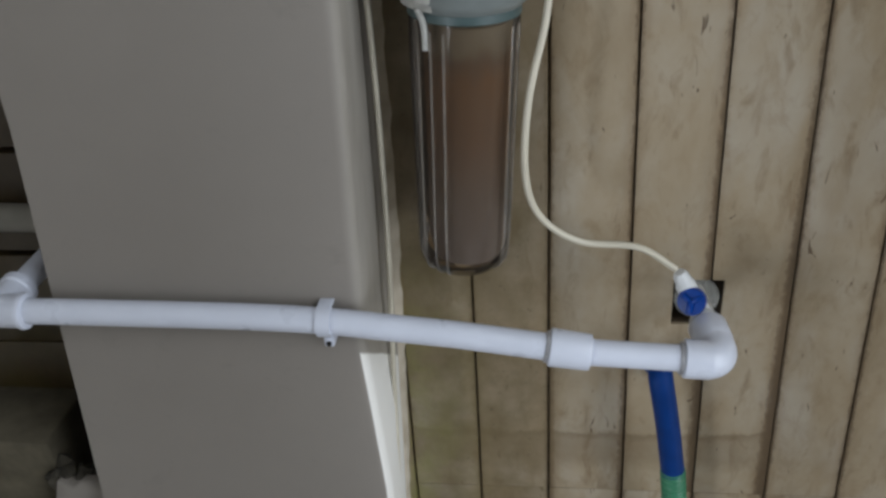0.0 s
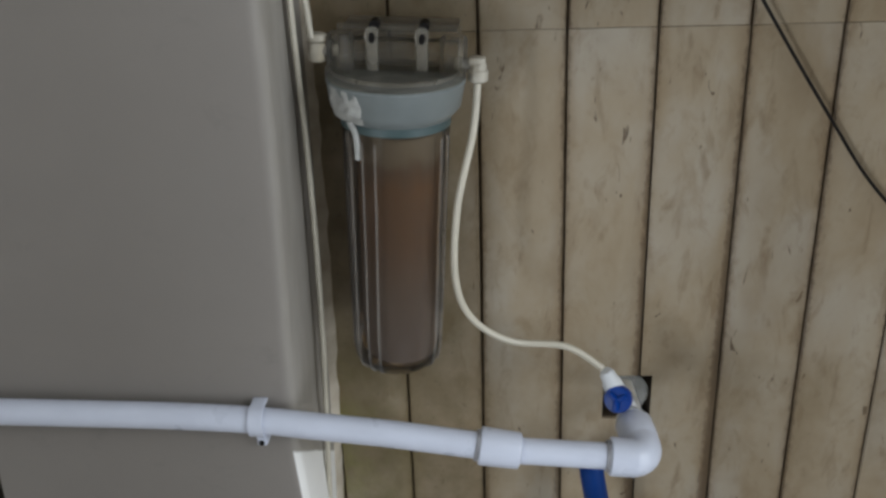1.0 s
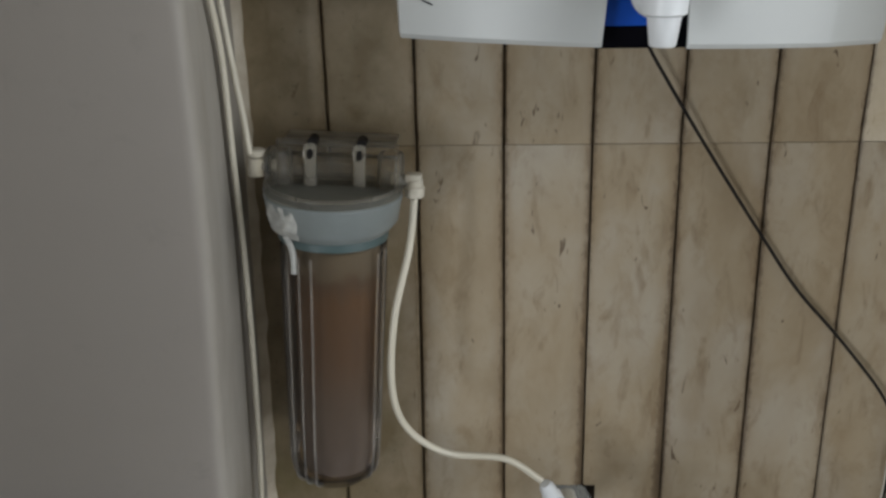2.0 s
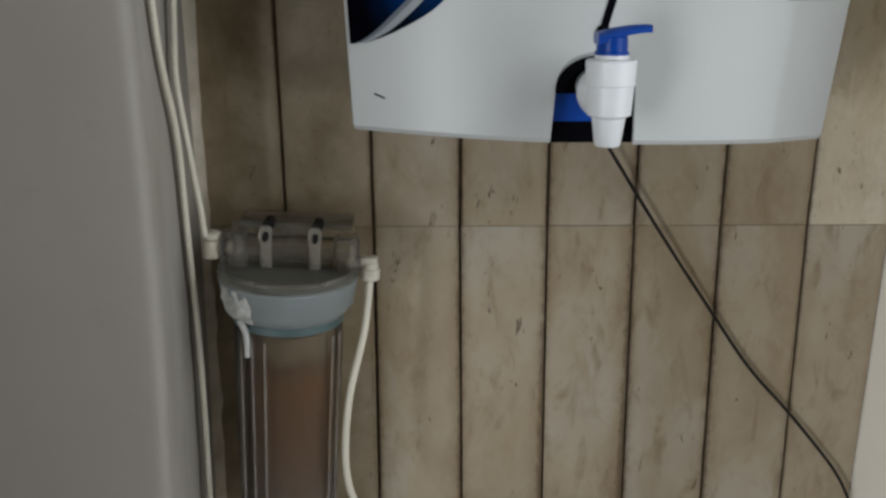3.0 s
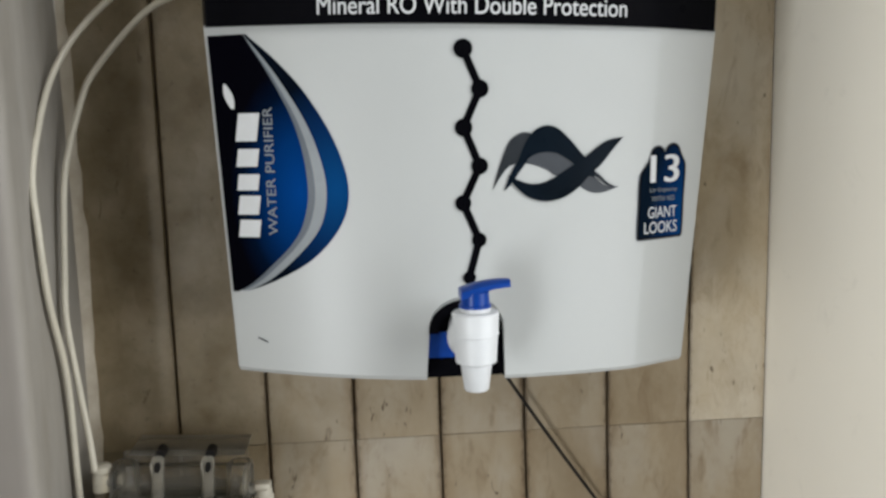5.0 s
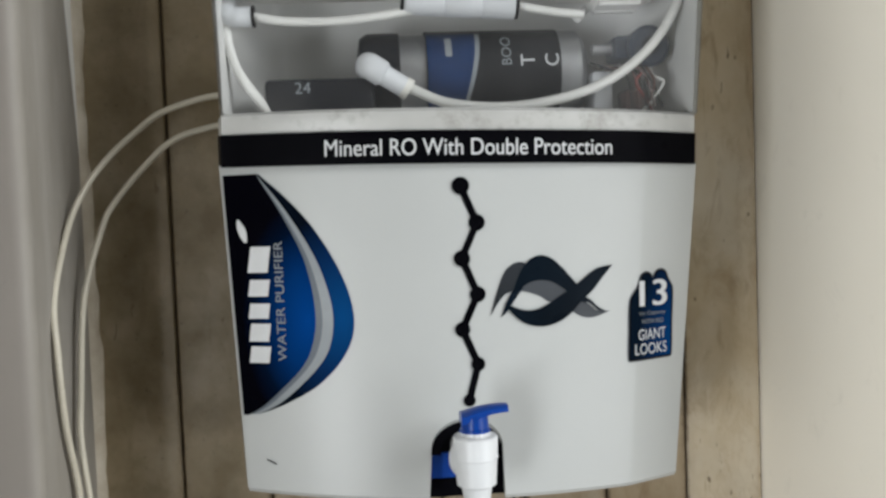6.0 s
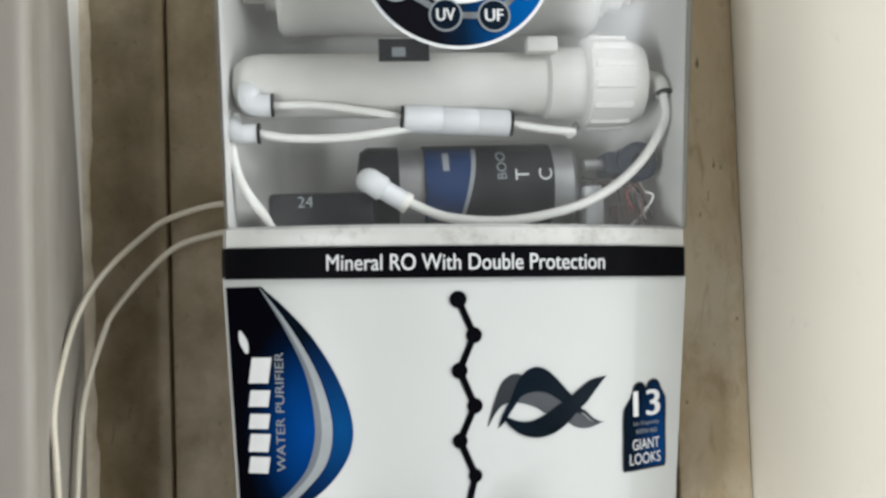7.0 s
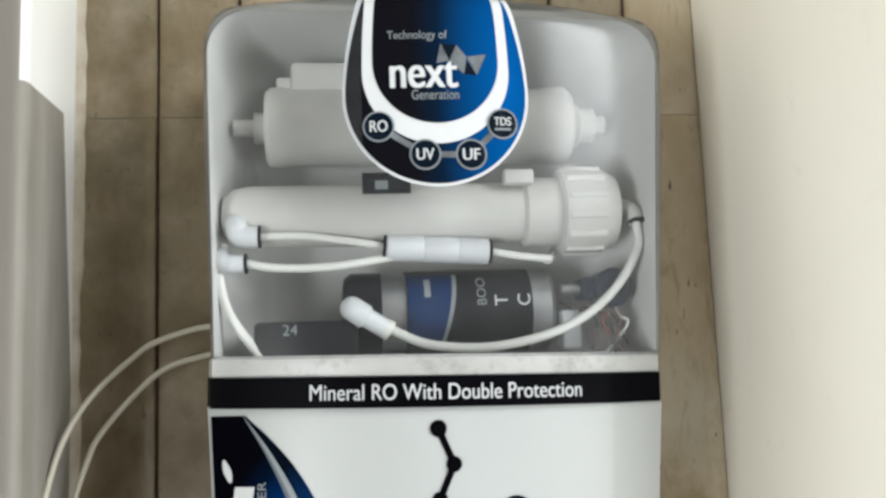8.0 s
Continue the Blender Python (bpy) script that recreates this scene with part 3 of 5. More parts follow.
for col, sg in ((cols[0], -1), (cols[-1], 1)):
    prev = col
    for dx, dy in ((0.0012, 0.006), (0.0016, 0.012)):
        nxt = [bm.verts.new((v.co.x + sg * dx, v.co.y + dy, v.co.z)) for v in col]
        for k in range(4):
            bm.faces.new((prev[k], prev[k + 1], nxt[k + 1], nxt[k]))
        prev = nxt
    back = [bm.verts.new((v.co.x, -0.012, v.co.z)) for v in prev]
    for k in range(4):
        bm.faces.new((prev[k], prev[k + 1], back[k + 1], back[k]))
bm.transform(LEAN)
body = part("body", bm, BODY, RO, "glossy white tank shell with faint scuffs", angle=30)
part("underside", box((-HB + 0.004, -0.140, 0.012), (HB - 0.012, -0.012, 0.015)), BODY, RO, smooth=False)


def arch_outline(hw, z0, z1, r, n=8):
    """A plate outline in x and z with its two upper corners rounded."""
    up = [(hw - r + r * math.cos(a), z1 - r + r * math.sin(a)) for a in (math.pi / 2 * k / n for k in range(n + 1))]
    return [(-hw, z0), (hw, z0)] + up + [(-x, z) for x, z in up[::-1]]


def tray():
    """Back tray whose side walls curve into its floor."""
    bm = bmesh.new()
    prev = None
    for k in range(10):
        a = math.pi / 2 * k / 9
        d = 0.042 * (1 - math.cos(a))
        o = arch_outline(0.1770 - d, 0.2675, 0.5335 - d, 0.034)
        ring = [bm.verts.new((x, -0.152 + 0.120 * math.sin(a), z)) for x, z in o]
        if prev:
            for n in range(1, len(o)):
                m = (n + 1) % len(o)
                bm.faces.new((prev[n], prev[m], ring[m], ring[n]))
        prev = ring
    bm.faces.new(prev)
    o = arch_outline(0.1775, 0.2675, 0.5340, 0.0345)
    front, rear = [[bm.verts.new((x, y, z)) for x, z in o] for y in (-0.152, -0.006)]
    for n in range(1, len(o)):
        m = (n + 1) % len(o)
        bm.faces.new((front[n], front[m], rear[m], rear[n]))
    bm.faces.new(rear)
    for v in bm.verts:
        v.co.x *= 0.943 + 0.057 * min(1.0, (v.co.z - 0.2655) / 0.2)
    bm.transform(LEAN)
    return bm


part("back_tray", tray(), PANEL, RO, "pale grey dished back tray", angle=50)
part("tank_back", box((-0.150, -0.034, 0.02), (0.150, -0.006, 0.262), 0.006), PANEL, RO)
tank = part("tank_face", box((TAPX - NW - 0.009, -0.170, -0.0015), (TAPX + NW + 0.001, -0.152, 0.08)), BLACK, RO, "dark recess behind the tap", smooth=False)
part("blue_label", box((TAPX - NW - 0.0085, -0.1716, 0.0125), (TAPX + 0.000, -0.1702, 0.0300)), BLUE, tank, smooth=False)


def arch_rim():
    """Thin black lip round the notch."""
    bm = bmesh.new()
    prev = None
    for k in range(33):
        a = 0.64 * math.pi * k / 32
        pts = []
        for w in (NW - 0.0060, NW + 0.0005):
            u = TAPX - w * math.cos(a)
            z = (NH - NW * 0.9) + w * 0.9 * math.sin(a)
            pts.append(bm.verts.new((u, bow(u / 0.16, -0.1868), z)))
        if prev:
            bm.faces.new((prev[0], prev[1], pts[1], pts[0]))
        prev = pts
    return bm


bm = arch_rim()
bm.transform(LEAN)
part("notch_lip", bm, BLACK, RO, smooth=False)


def on_tank(u, z, out=0.0008):
    q = LEAN_BACK @ Vector((u, 0, z))
    hw = HB + (HT - HB) * q.z / ZB
    return Vector((u, bow(q.x / hw * 0.97, -0.186) - out, z))


def strip(zs, left, right, out, place=on_tank, cols=10):
    """A printed patch between two edges given row by row."""
    bm = bmesh.new()
    prev = None
    for z in zs:
        a, b = left(z), right(z)
        row = [bm.verts.new(place(a + (b - a) * k / cols, z, out)) for k in range(cols + 1)]
        if prev:
            for k in range(cols):
                bm.faces.new((prev[k], prev[k + 1], row[k + 1], row[k]))
        prev = row
    return bm


def steps(a, b, n):
    return [a + (b - a) * k / n for k in range(n + 1)]


def edge(pairs):
    zs, us_ = zip(*pairs)
    return lambda z: eased(zs, us_, z)


# drop-shaped print down the near edge of the shell
outer = edge([(0.0605, -0.150), (0.067, -0.133), (0.082, -0.1065), (0.105, -0.0865), (0.128, -0.0808), (0.158, -0.0885), (0.19, -0.1065), (0.212, -0.1255), (0.2275, -0.1425)])
silver = edge([(0.0605, -0.150), (0.069, -0.134), (0.09, -0.1105), (0.106, -0.0990), (0.128, -0.0950), (0.151, -0.0990), (0.174, -0.1080), (0.204, -0.1260), (0.2275, -0.1440)])
inside = edge([(0.0595, -0.158), (0.066, -0.147), (0.079, -0.1325), (0.092, -0.1195), (0.105, -0.1115), (0.128, -0.1070), (0.165, -0.1125), (0.197, -0.1265), (0.2275, -0.1445)])
shell_edge = lambda z: -(HB + (HT - HB) * z / ZB) * 0.988 - 0.0052 + 0.0244 * z
print_part = part("printed_drop", strip(steps(0.0605, 0.228, 48), shell_edge, outer, 0.0005), EDGE_BLUE, RO, "black and blue drop-shaped print", angle=80)
part("silver_arc", strip(steps(0.0606, 0.2275, 48), lambda z: inside(z) - 0.004, silver, 0.0008), SILVER, print_part, angle=80)
dark_arc = lambda z: 0.62 * inside(z) + 0.38 * silver(z)
part("dull_arc", strip(steps(0.0606, 0.2275, 48), lambda z: inside(z) - 0.003, dark_arc, 0.0010), DULLSILVER, print_part, angle=80)
part("inner_drop", strip(steps(0.0597, 0.228, 48), shell_edge, inside, 0.0011), LOGO_BLUE, print_part, angle=80)


def lettering(text, height, at, place, mat, parent, out=0.0014, turn=0.0, width=None, label="", bold=0.0):
    """Raised flat letters from the built-in font, laid on a bowed face; at is the middle of the line."""
    cu = bpy.data.curves.new("lettering", "FONT")
    cu.body, cu.size = text, 1.0
    tmp = new("lettering_source", cu)
    bpy.context.view_layer.update()
    me = bpy.data.meshes.new_from_object(tmp.evaluated_get(bpy.context.evaluated_depsgraph_get()))
    bpy.data.objects.remove(tmp)
    xs, ys = [v.co.x for v in me.vertices], [v.co.y for v in me.vertices]
    cx, cy = (min(xs) + max(xs)) / 2, (min(ys) + max(ys)) / 2
    k = height / (max(ys) - min(ys))
    kx = width / (max(xs) - min(xs)) if width else k
    c, s = math.cos(radians(turn)), math.sin(radians(turn))
    if bold:
        bm = bmesh.new()
        for n in range(3):
            bm.from_mesh(me)
            bm.verts.ensure_lookup_table()
            for v in bm.verts[-len(me.vertices):]:
                v.co.x += bold * (n - 1)
                v.co.z = 0.0001 * n
        bm.to_mesh(me)
        bm.free()
    for v in me.vertices:
        x, y = (v.co.x - cx) * kx, (v.co.y - cy) * k
        v.co = place(at[0] + c * x - s * y, at[1] + s * x + c * y, out + v.co.z)
    me.materials.append(mat)
    ob = new("lettering", me)
    ob.parent = parent
    return tagged(ob, label)


def bar(u0, z0, u1, z1, out, mat, parent, name="plain_bar", place=on_tank, lean=0.0):
    zs = steps(z0, z1, 3)
    return part(name, strip(zs, lambda z: u0 + lean * (z - z0), lambda z: u1 + lean * (z - z0), out, place, 4), mat, parent, smooth=False)


# the maker's mark as plain white blocks running up the drop, then the words beside it
for k, (z0, z1) in enumerate(((0.0970, 0.1085), (0.1120, 0.1245), (0.1280, 0.1385), (0.1435, 0.1550), (0.1600, 0.1780))):
    bar(-0.1550 + 0.0004 * k, z0, -0.1408 + 0.0004 * k, z1, 0.0016, WHITEPRINT, print_part, lean=0.16)
bm = strip(steps(0.181, 0.197, 10), lambda z: -0.1550 - 0.0022 * math.sin(math.pi * (z - 0.181) / 0.017) + 0.25 * (0.181 - z), lambda z: -0.1530 + 0.0026 * math.sin(math.pi * (z - 0.181) / 0.017) + 0.35 * (0.181 - z), 0.0016, cols=4)
part("leaf_mark", bm, WHITEPRINT, print_part, smooth=False)
lettering("WATER PURIFIER", 0.0062, (-0.1312, 0.140), on_tank, SILVER, print_part, 0.0016, 90, 0.083)

# chain of dots and links up the middle
DOTS = [(-0.0062, 0.2145, 0.0060), (0.0040, 0.1895, 0.0056), (-0.0068, 0.1655, 0.0056), (0.0030, 0.1410, 0.0054), (-0.0080, 0.1175, 0.0052), (0.0018, 0.0935, 0.0048), (-0.0050, 0.0690, 0.0042)]


def disc(u, z, r, out, place=on_tank, n=28):
    bm = bmesh.new()
    mid = bm.verts.new(place(u, z, out))
    ring = [bm.verts.new(place(u + r * math.cos(a), z + r * math.sin(a), out)) for a in (2 * math.pi * k / n for k in range(n))]
    for k in range(n):
        bm.faces.new((mid, ring[k], ring[(k + 1) % n]))
    return bm


def link(a, b, w, out, place=on_tank):
    d = Vector((b[0] - a[0], b[1] - a[1])).normalized() * w / 2
    bm = bmesh.new()
    bm.faces.new([bm.verts.new(place(u, z, out)) for u, z in ((a[0] - d.y, a[1] + d.x), (a[0] + d.y, a[1] - d.x), (b[0] + d.y, b[1] - d.x), (b[0] - d.y, b[1] + d.x))])
    return bm


for u, z, r in DOTS:
    part("black_dot", disc(u, z, r, 0.0010), BLACK, RO, smooth=False)
for a, b in zip(DOTS, DOTS[1:]):
    part("black_link", link(a, b, 0.0048, 0.0007), BLACK, RO, smooth=False)


# twisted ribbon print, traced from pixel positions to fit the camera's view, 0.13 mm each
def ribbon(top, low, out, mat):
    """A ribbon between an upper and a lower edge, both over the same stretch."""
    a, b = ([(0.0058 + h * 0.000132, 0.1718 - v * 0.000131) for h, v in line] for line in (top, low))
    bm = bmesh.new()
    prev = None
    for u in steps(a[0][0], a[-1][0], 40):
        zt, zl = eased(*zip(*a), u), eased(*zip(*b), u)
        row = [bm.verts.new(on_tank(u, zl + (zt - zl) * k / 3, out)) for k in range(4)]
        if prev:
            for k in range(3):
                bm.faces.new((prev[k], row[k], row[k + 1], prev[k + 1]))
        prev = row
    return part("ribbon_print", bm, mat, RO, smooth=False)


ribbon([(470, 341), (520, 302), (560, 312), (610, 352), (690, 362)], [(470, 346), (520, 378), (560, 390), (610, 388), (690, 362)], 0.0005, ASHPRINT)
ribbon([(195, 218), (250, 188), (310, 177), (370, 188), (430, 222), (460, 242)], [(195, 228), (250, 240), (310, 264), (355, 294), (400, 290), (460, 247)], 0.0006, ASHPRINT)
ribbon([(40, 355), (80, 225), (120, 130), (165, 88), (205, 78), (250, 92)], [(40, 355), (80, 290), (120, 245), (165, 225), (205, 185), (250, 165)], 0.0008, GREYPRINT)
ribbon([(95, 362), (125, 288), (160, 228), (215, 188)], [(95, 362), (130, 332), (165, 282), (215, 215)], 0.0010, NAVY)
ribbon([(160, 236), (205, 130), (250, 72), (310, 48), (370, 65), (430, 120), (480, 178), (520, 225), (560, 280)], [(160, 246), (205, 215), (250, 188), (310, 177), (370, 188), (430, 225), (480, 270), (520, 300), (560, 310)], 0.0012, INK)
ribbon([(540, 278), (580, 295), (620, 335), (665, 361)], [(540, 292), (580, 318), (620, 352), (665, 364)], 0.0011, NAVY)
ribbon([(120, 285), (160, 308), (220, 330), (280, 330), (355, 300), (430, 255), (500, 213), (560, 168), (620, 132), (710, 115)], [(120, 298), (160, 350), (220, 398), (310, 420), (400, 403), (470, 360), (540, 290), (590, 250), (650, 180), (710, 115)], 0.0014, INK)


# shield badge with a scalloped top
BU = 0.1300
bu = lambda h: BU + (h - 900) * 0.000147
bz = lambda v: 0.151 - (v - 120) * 0.000134
badge_left = edge([(bz(v), bu(h)) for v, h in ((602, 768), (590, 762), (440, 767), (275, 775), (235, 797), (205, 818), (160, 834))])
badge_right = edge([(bz(v), bu(h)) for v, h in ((602, 1010), (590, 1020), (400, 1026), (225, 1032), (195, 1018), (160, 1000))])


def badge_plate(g, out, mat, parent, name, label=""):
    """The badge's outline drawn in by g."""
    bm = strip(steps(bz(602) + g, bz(163), 28), lambda z: badge_left(z) + g, lambda z: badge_right(z) - g, out)
    for h, v, r in ((872, 172, 44), (956, 166, 48)):
        bm2 = disc(bu(h), bz(v), r * 0.00014 - g, out - 0.00005)
        me = bpy.data.meshes.new("lobe")
        bm2.to_mesh(me)
        bm2.free()
        bm.from_mesh(me)
        bpy.data.meshes.remove(me)
    return part(name, bm, mat, parent, label, smooth=False)


badge = badge_plate(0.0, 0.0005, ASHPRINT, RO, "capacity_badge", "dark blue badge with white words")
badge_plate(0.0010, 0.0008, BLACK, badge, "badge_outline")
badge_plate(0.0020, 0.0011, BADGE_BLUE, badge, "badge_field")
lettering("13", 0.0185, (BU + 0.0015, 0.1345), on_tank, WHITEPRINT, badge, 0.0015, -0.5, 0.0225, bold=0.02)
lettering("Lit Capacity", 0.0034, (BU + 0.0008, 0.1200), on_tank, SILVER, badge, 0.0015, -0.5, 0.0225)
lettering("WITH NO", 0.0034, (BU + 0.0005, 0.1143), on_tank, SILVER, badge, 0.0015, -0.5, 0.019)
lettering("GIANT", 0.0076, (BU, 0.1052), on_tank, WHITEPRINT, badge, 0.0015, -0.5, 0.0235)
lettering("LOOKS", 0.0078, (BU - 0.001, 0.0949), on_tank, WHITEPRINT, badge, 0.0015, -0.5, 0.027)

# scuff on the shell
bm = link((-0.146, 0.0285), (-0.139, 0.0255), 0.001, 0.0007)
part("scuff", bm, GREYPRINT, RO, smooth=False)

# black band with its words, and the pale flange above it
band = part("band", shell([(0.2295, 0.1735, -0.1905), (0.2515, 0.1738, -0.1905)], cap_low=True, cap_high=True), BLACK, RO, "glossy black band across the front")


def on_band(u, z, out=0.001):
    return LEAN @ Vector((u, bow(u / 0.1738, -0.1905) - out, z))


lettering("Mineral RO With Double Protection", 0.0112, (0.0015, 0.2405), on_band, WHITEPRINT, band, 0.0007, 0, 0.196, "white printed words", 0.005)
part("flange", shell([(0.2516, 0.1728, -0.1885), (0.2535, 0.1732, -0.1895), (0.2645, 0.1732, -0.1895), (0.2668, 0.1715, -0.187)], cap_high=True), FLANGE, RO, "dull grey-white flange under the cover")

# clear cover
CZ0, CZ1, CR = 0.2655, 0.5365, 0.034


def cover_level(z):
    hw = 0.1695 + 0.0103 * min(1.0, (z - CZ0) / 0.2)
    yc = -0.197
    k = max(0.0, (z - (CZ1 - CR)) / CR)
    hw -= CR * (1 - math.sqrt(max(0.0, 1 - k * k)))
    k2 = max(0.0, (z - (CZ1 - 0.02)) / 0.02)
    yc += 0.02 * (1 - math.sqrt(max(0.0, 1 - k2 * k2)))
    return z, hw, yc


levels = [cover_level(z) for z in steps(CZ0, CZ1 - CR, 4) + [CZ1 - CR + CR * math.sin(a) for a in (math.pi / 2 * k / 9 for k in range(1, 10))]]
cover = part("cover", shell(levels, cap_high=True, fall=0.019), COVER, RO, "clear plastic cover, hazy and reflective")
cover.visible_shadow = False


def on_cover(u, z, out=0.001):
    q = LEAN_BACK @ Vector((u, 0, z))
    _, hw, yc = cover_level(min(q.z, CZ1))
    return Vector((u, bow(q.x / hw, yc) - out, z))


# round crest on the cover
CX, CZ, CRAD = 0.0005, 0.4545, 0.0685
TOPZ = CZ1 - 0.0055


def crest(r, out, mat, parent, name, cz=CZ, taper=0.8):
    """A sticker round below and nearly straight-sided above, cut off flat at the cover's top edge."""
    z0 = cz - r

    def half(z):
        if z < cz:
            return math.sqrt(max(1e-8, r * r - (z - cz) ** 2))
        return r * (1 - (1 - taper) * ((z - cz) / (TOPZ - cz)) ** 1.7)

    zs = [z0 + (cz - z0) * (1 - math.cos(math.pi / 2 * k / 22)) for k in range(23)] + steps(cz, TOPZ, 14)[1:]
    return part(name, strip(zs, lambda z: CX - half(z), lambda z: CX + half(z), out, on_cover, 14), mat, parent, smooth=False)


crest_part = crest(CRAD, 0.0007, WHITEPRINT, RO, "crest_sticker", taper=0.81)
tagged(crest_part, "round blue and black sticker with white rim")
crest(CRAD - 0.0022, 0.0010, CREST_BLUE, crest_part, "crest_field", taper=0.775)
crest(0.0540, 0.0013, WHITEPRINT, crest_part, "crest_ring", 0.4716, 0.93)
crest(0.0462, 0.0016, CREST_BLUE, crest_part, "crest_middle", 0.4790, 0.93)
lettering("Technology of", 0.0082, (-0.0125, 0.4985), on_cover, SILVER, crest_part, 0.0021, 0, 0.044)
lettering("next", 0.0200, (-0.0085, 0.4690), on_cover, WHITEPRINT, crest_part, 0.0021, 0, 0.0485, bold=0.025)
lettering("Generation", 0.0074, (-0.0005, 0.4540), on_cover, SILVER, crest_part, 0.0021, 0, 0.0345)
for tri, mt in ((((0.001, 0.4775), (0.0045, 0.4925), (0.0105, 0.4795)), FACET), (((0.0045, 0.4925), (0.016, 0.4915), (0.0105, 0.4795)), NAVY), (((0.0105, 0.4795), (0.016, 0.4915), (0.0235, 0.4825)), FACET),
                (((0.0105, 0.4795), (0.0235, 0.4825), (0.021, 0.4695)), FACET), (((0.0235, 0.4825), (0.038, 0.4845), (0.0305, 0.4685)), FACET), (((0.021, 0.4695), (0.0235, 0.4795), (0.0305, 0.4685)), NAVY)):
    bm = bmesh.new()
    bm.faces.new([bm.verts.new(on_cover(u, z, 0.002)) for u, z in tri])
    part("facet_mark", bm, mt, crest_part, smooth=False)
for a, b in (((-0.0425, 0.4310), (-0.0095, 0.4095)), ((-0.0095, 0.4095), (0.0240, 0.4090)), ((0.0240, 0.4090), (0.0480, 0.4320))):
    part("link_bar", link(a, b, 0.0045, 0.0019, on_cover), FACET, crest_part, smooth=False)
for word, u, z in (("RO", -0.0425, 0.4310), ("UV", -0.0095, 0.4095), ("UF", 0.0240, 0.4090), ("TDS", 0.0480, 0.4320)):
    ring = part("round_button", disc(u, z, 0.0115, 0.0022, on_cover), SILVER, crest_part, smooth=False)
    part("button_face", disc(u, z, 0.0102, 0.0026, on_cover), NAVY, ring, smooth=False)
    if word == "TDS":
        bar(u - 0.0060, z - 0.0052, u + 0.0060, z - 0.0034, 0.0031, SILVER, ring, place=on_cover)
    lettering(word, 0.0084 if word != "TDS" else 0.0062, (u, z + (0.0016 if word == "TDS" else 0)), on_cover, WHITEPRINT, ring, 0.0031, 0, 0.0125, bold=0.02)

# ---- inside the cover ----
mem = part("membrane_housing", lathe([(0.006, -0.165), (0.016, -0.163), (0.0225, -0.155), (0.0248, -0.143), (0.0248, 0.075), (0.0285, 0.078), (0.0285, 0.106)], 40, pose(0, -0.110, 0.381, 0, 90, 0)), INNER, RO, "white cylinder of the membrane housing")
bm = lathe([(0.031, 0.106), (0.0350, 0.108), (0.0355, 0.125), (0.0345, 0.142), (0.029, 0.153), (0.012, 0.156)], 40, pose(0, -0.110, 0.381, 0, 90, 0))
for k in range(13):
    a = 2 * math.pi * k / 13
    box((0.110, -0.110 + 0.0338 * math.cos(a) - 0.0030, 0.381 + 0.0338 * math.sin(a) - 0.0030), (0.141, -0.110 + 0.0338 * math.cos(a) + 0.0030, 0.381 + 0.0338 * math.sin(a) + 0.0030), 0.001, bm)
part("end_cap", bm, INNER, mem, "ribbed white end cap")
part("clip", box((0.058, -0.142, 0.399), (0.082, -0.130, 0.411), 0.002), INNER, mem)
elb = part("cap_elbow", sweep([(0.152, -0.112, 0.383), (0.160, -0.117, 0.383), (0.167, -0.122, 0.378), (0.1685, -0.126, 0.368)], 0.0062, 16), INNER, mem)
part("black_ring", rod((0.1684, -0.1255, 0.3700), (0.1686, -0.1262, 0.3680), 0.0068, 18), BLACK, elb)
part("black_label", box((-0.054, -0.1385, 0.393), (-0.016, -0.1375, 0.410)), DARK, mem, smooth=False)
part("label_bar", box((-0.044, -0.1390, 0.3965), (-0.034, -0.1386, 0.4035)), SILVER, mem, smooth=False)

cart = part("carbon_cartridge", lathe([(0.007, -0.158), (0.007, -0.142), (0.013, -0.141), (0.013, -0.132), (0.030, -0.131), (0.0335, -0.127), (0.0335, -0.115), (0.0325, -0.113), (0.0325, 0.105), (0.0335, 0.107), (0.0335, 0.121), (0.029, 0.126), (0.018, 0.127), (0.018, 0.134), (0.0145, 0.136), (0.0145, 0.148), (0.008, 0.150), (0.008, 0.158)], 40, pose(0, -0.085, 0.461, 0, 90, 0)), INNER, RO, "white post filter cartridge")
bm = box((-0.110, -0.10, 0.488), (-0.030, -0.07, 0.514), 0.004)
box((-0.122, -0.098, 0.486), (-0.109, -0.072, 0.501), 0.002, bm)
part("bracket", bm, INNER, cart)

pump = part("booster_pump", lathe([(0.018, -0.072), (0.030, -0.070), (0.034, -0.064), (0.034, -0.040)], 36, pose(0, -0.080, 0.303, 0, 90, 0)), DARK, RO, "dark booster pump with printed film")
part("pump_collar", lathe([(0.032, -0.040), (0.032, -0.020)], 36, pose(0, -0.080, 0.303, 0, 90, 0)), STEEL, pump)
part("pump_barrel", lathe([(0.0345, -0.020), (0.0345, 0.082)], 36, pose(0, -0.080, 0.303, 0, 90, 0)), PUMP, pump)
part("pump_end", lathe([(0.0335, 0.082), (0.0335, 0.098), (0.028, 0.103), (0.010, 0.104)], 36, pose(0, -0.080, 0.303, 0, 90, 0)), STEEL, pump)


def on_pump(u, z, out=0.001):
    q = max(-0.99, min(0.99, (z - 0.303) / 0.0345))
    return Vector((u, -0.080 - (0.0345 + out) * math.sqrt(1 - q * q), z))


blue = part("blue_film", strip(steps(0.276, 0.332, 16), lambda z: -0.0195, lambda z: 0.0055 + 0.012 * math.cos((z - 0.335) * 24), 0.0008, on_pump), FILM_BLUE, pump, smooth=False)
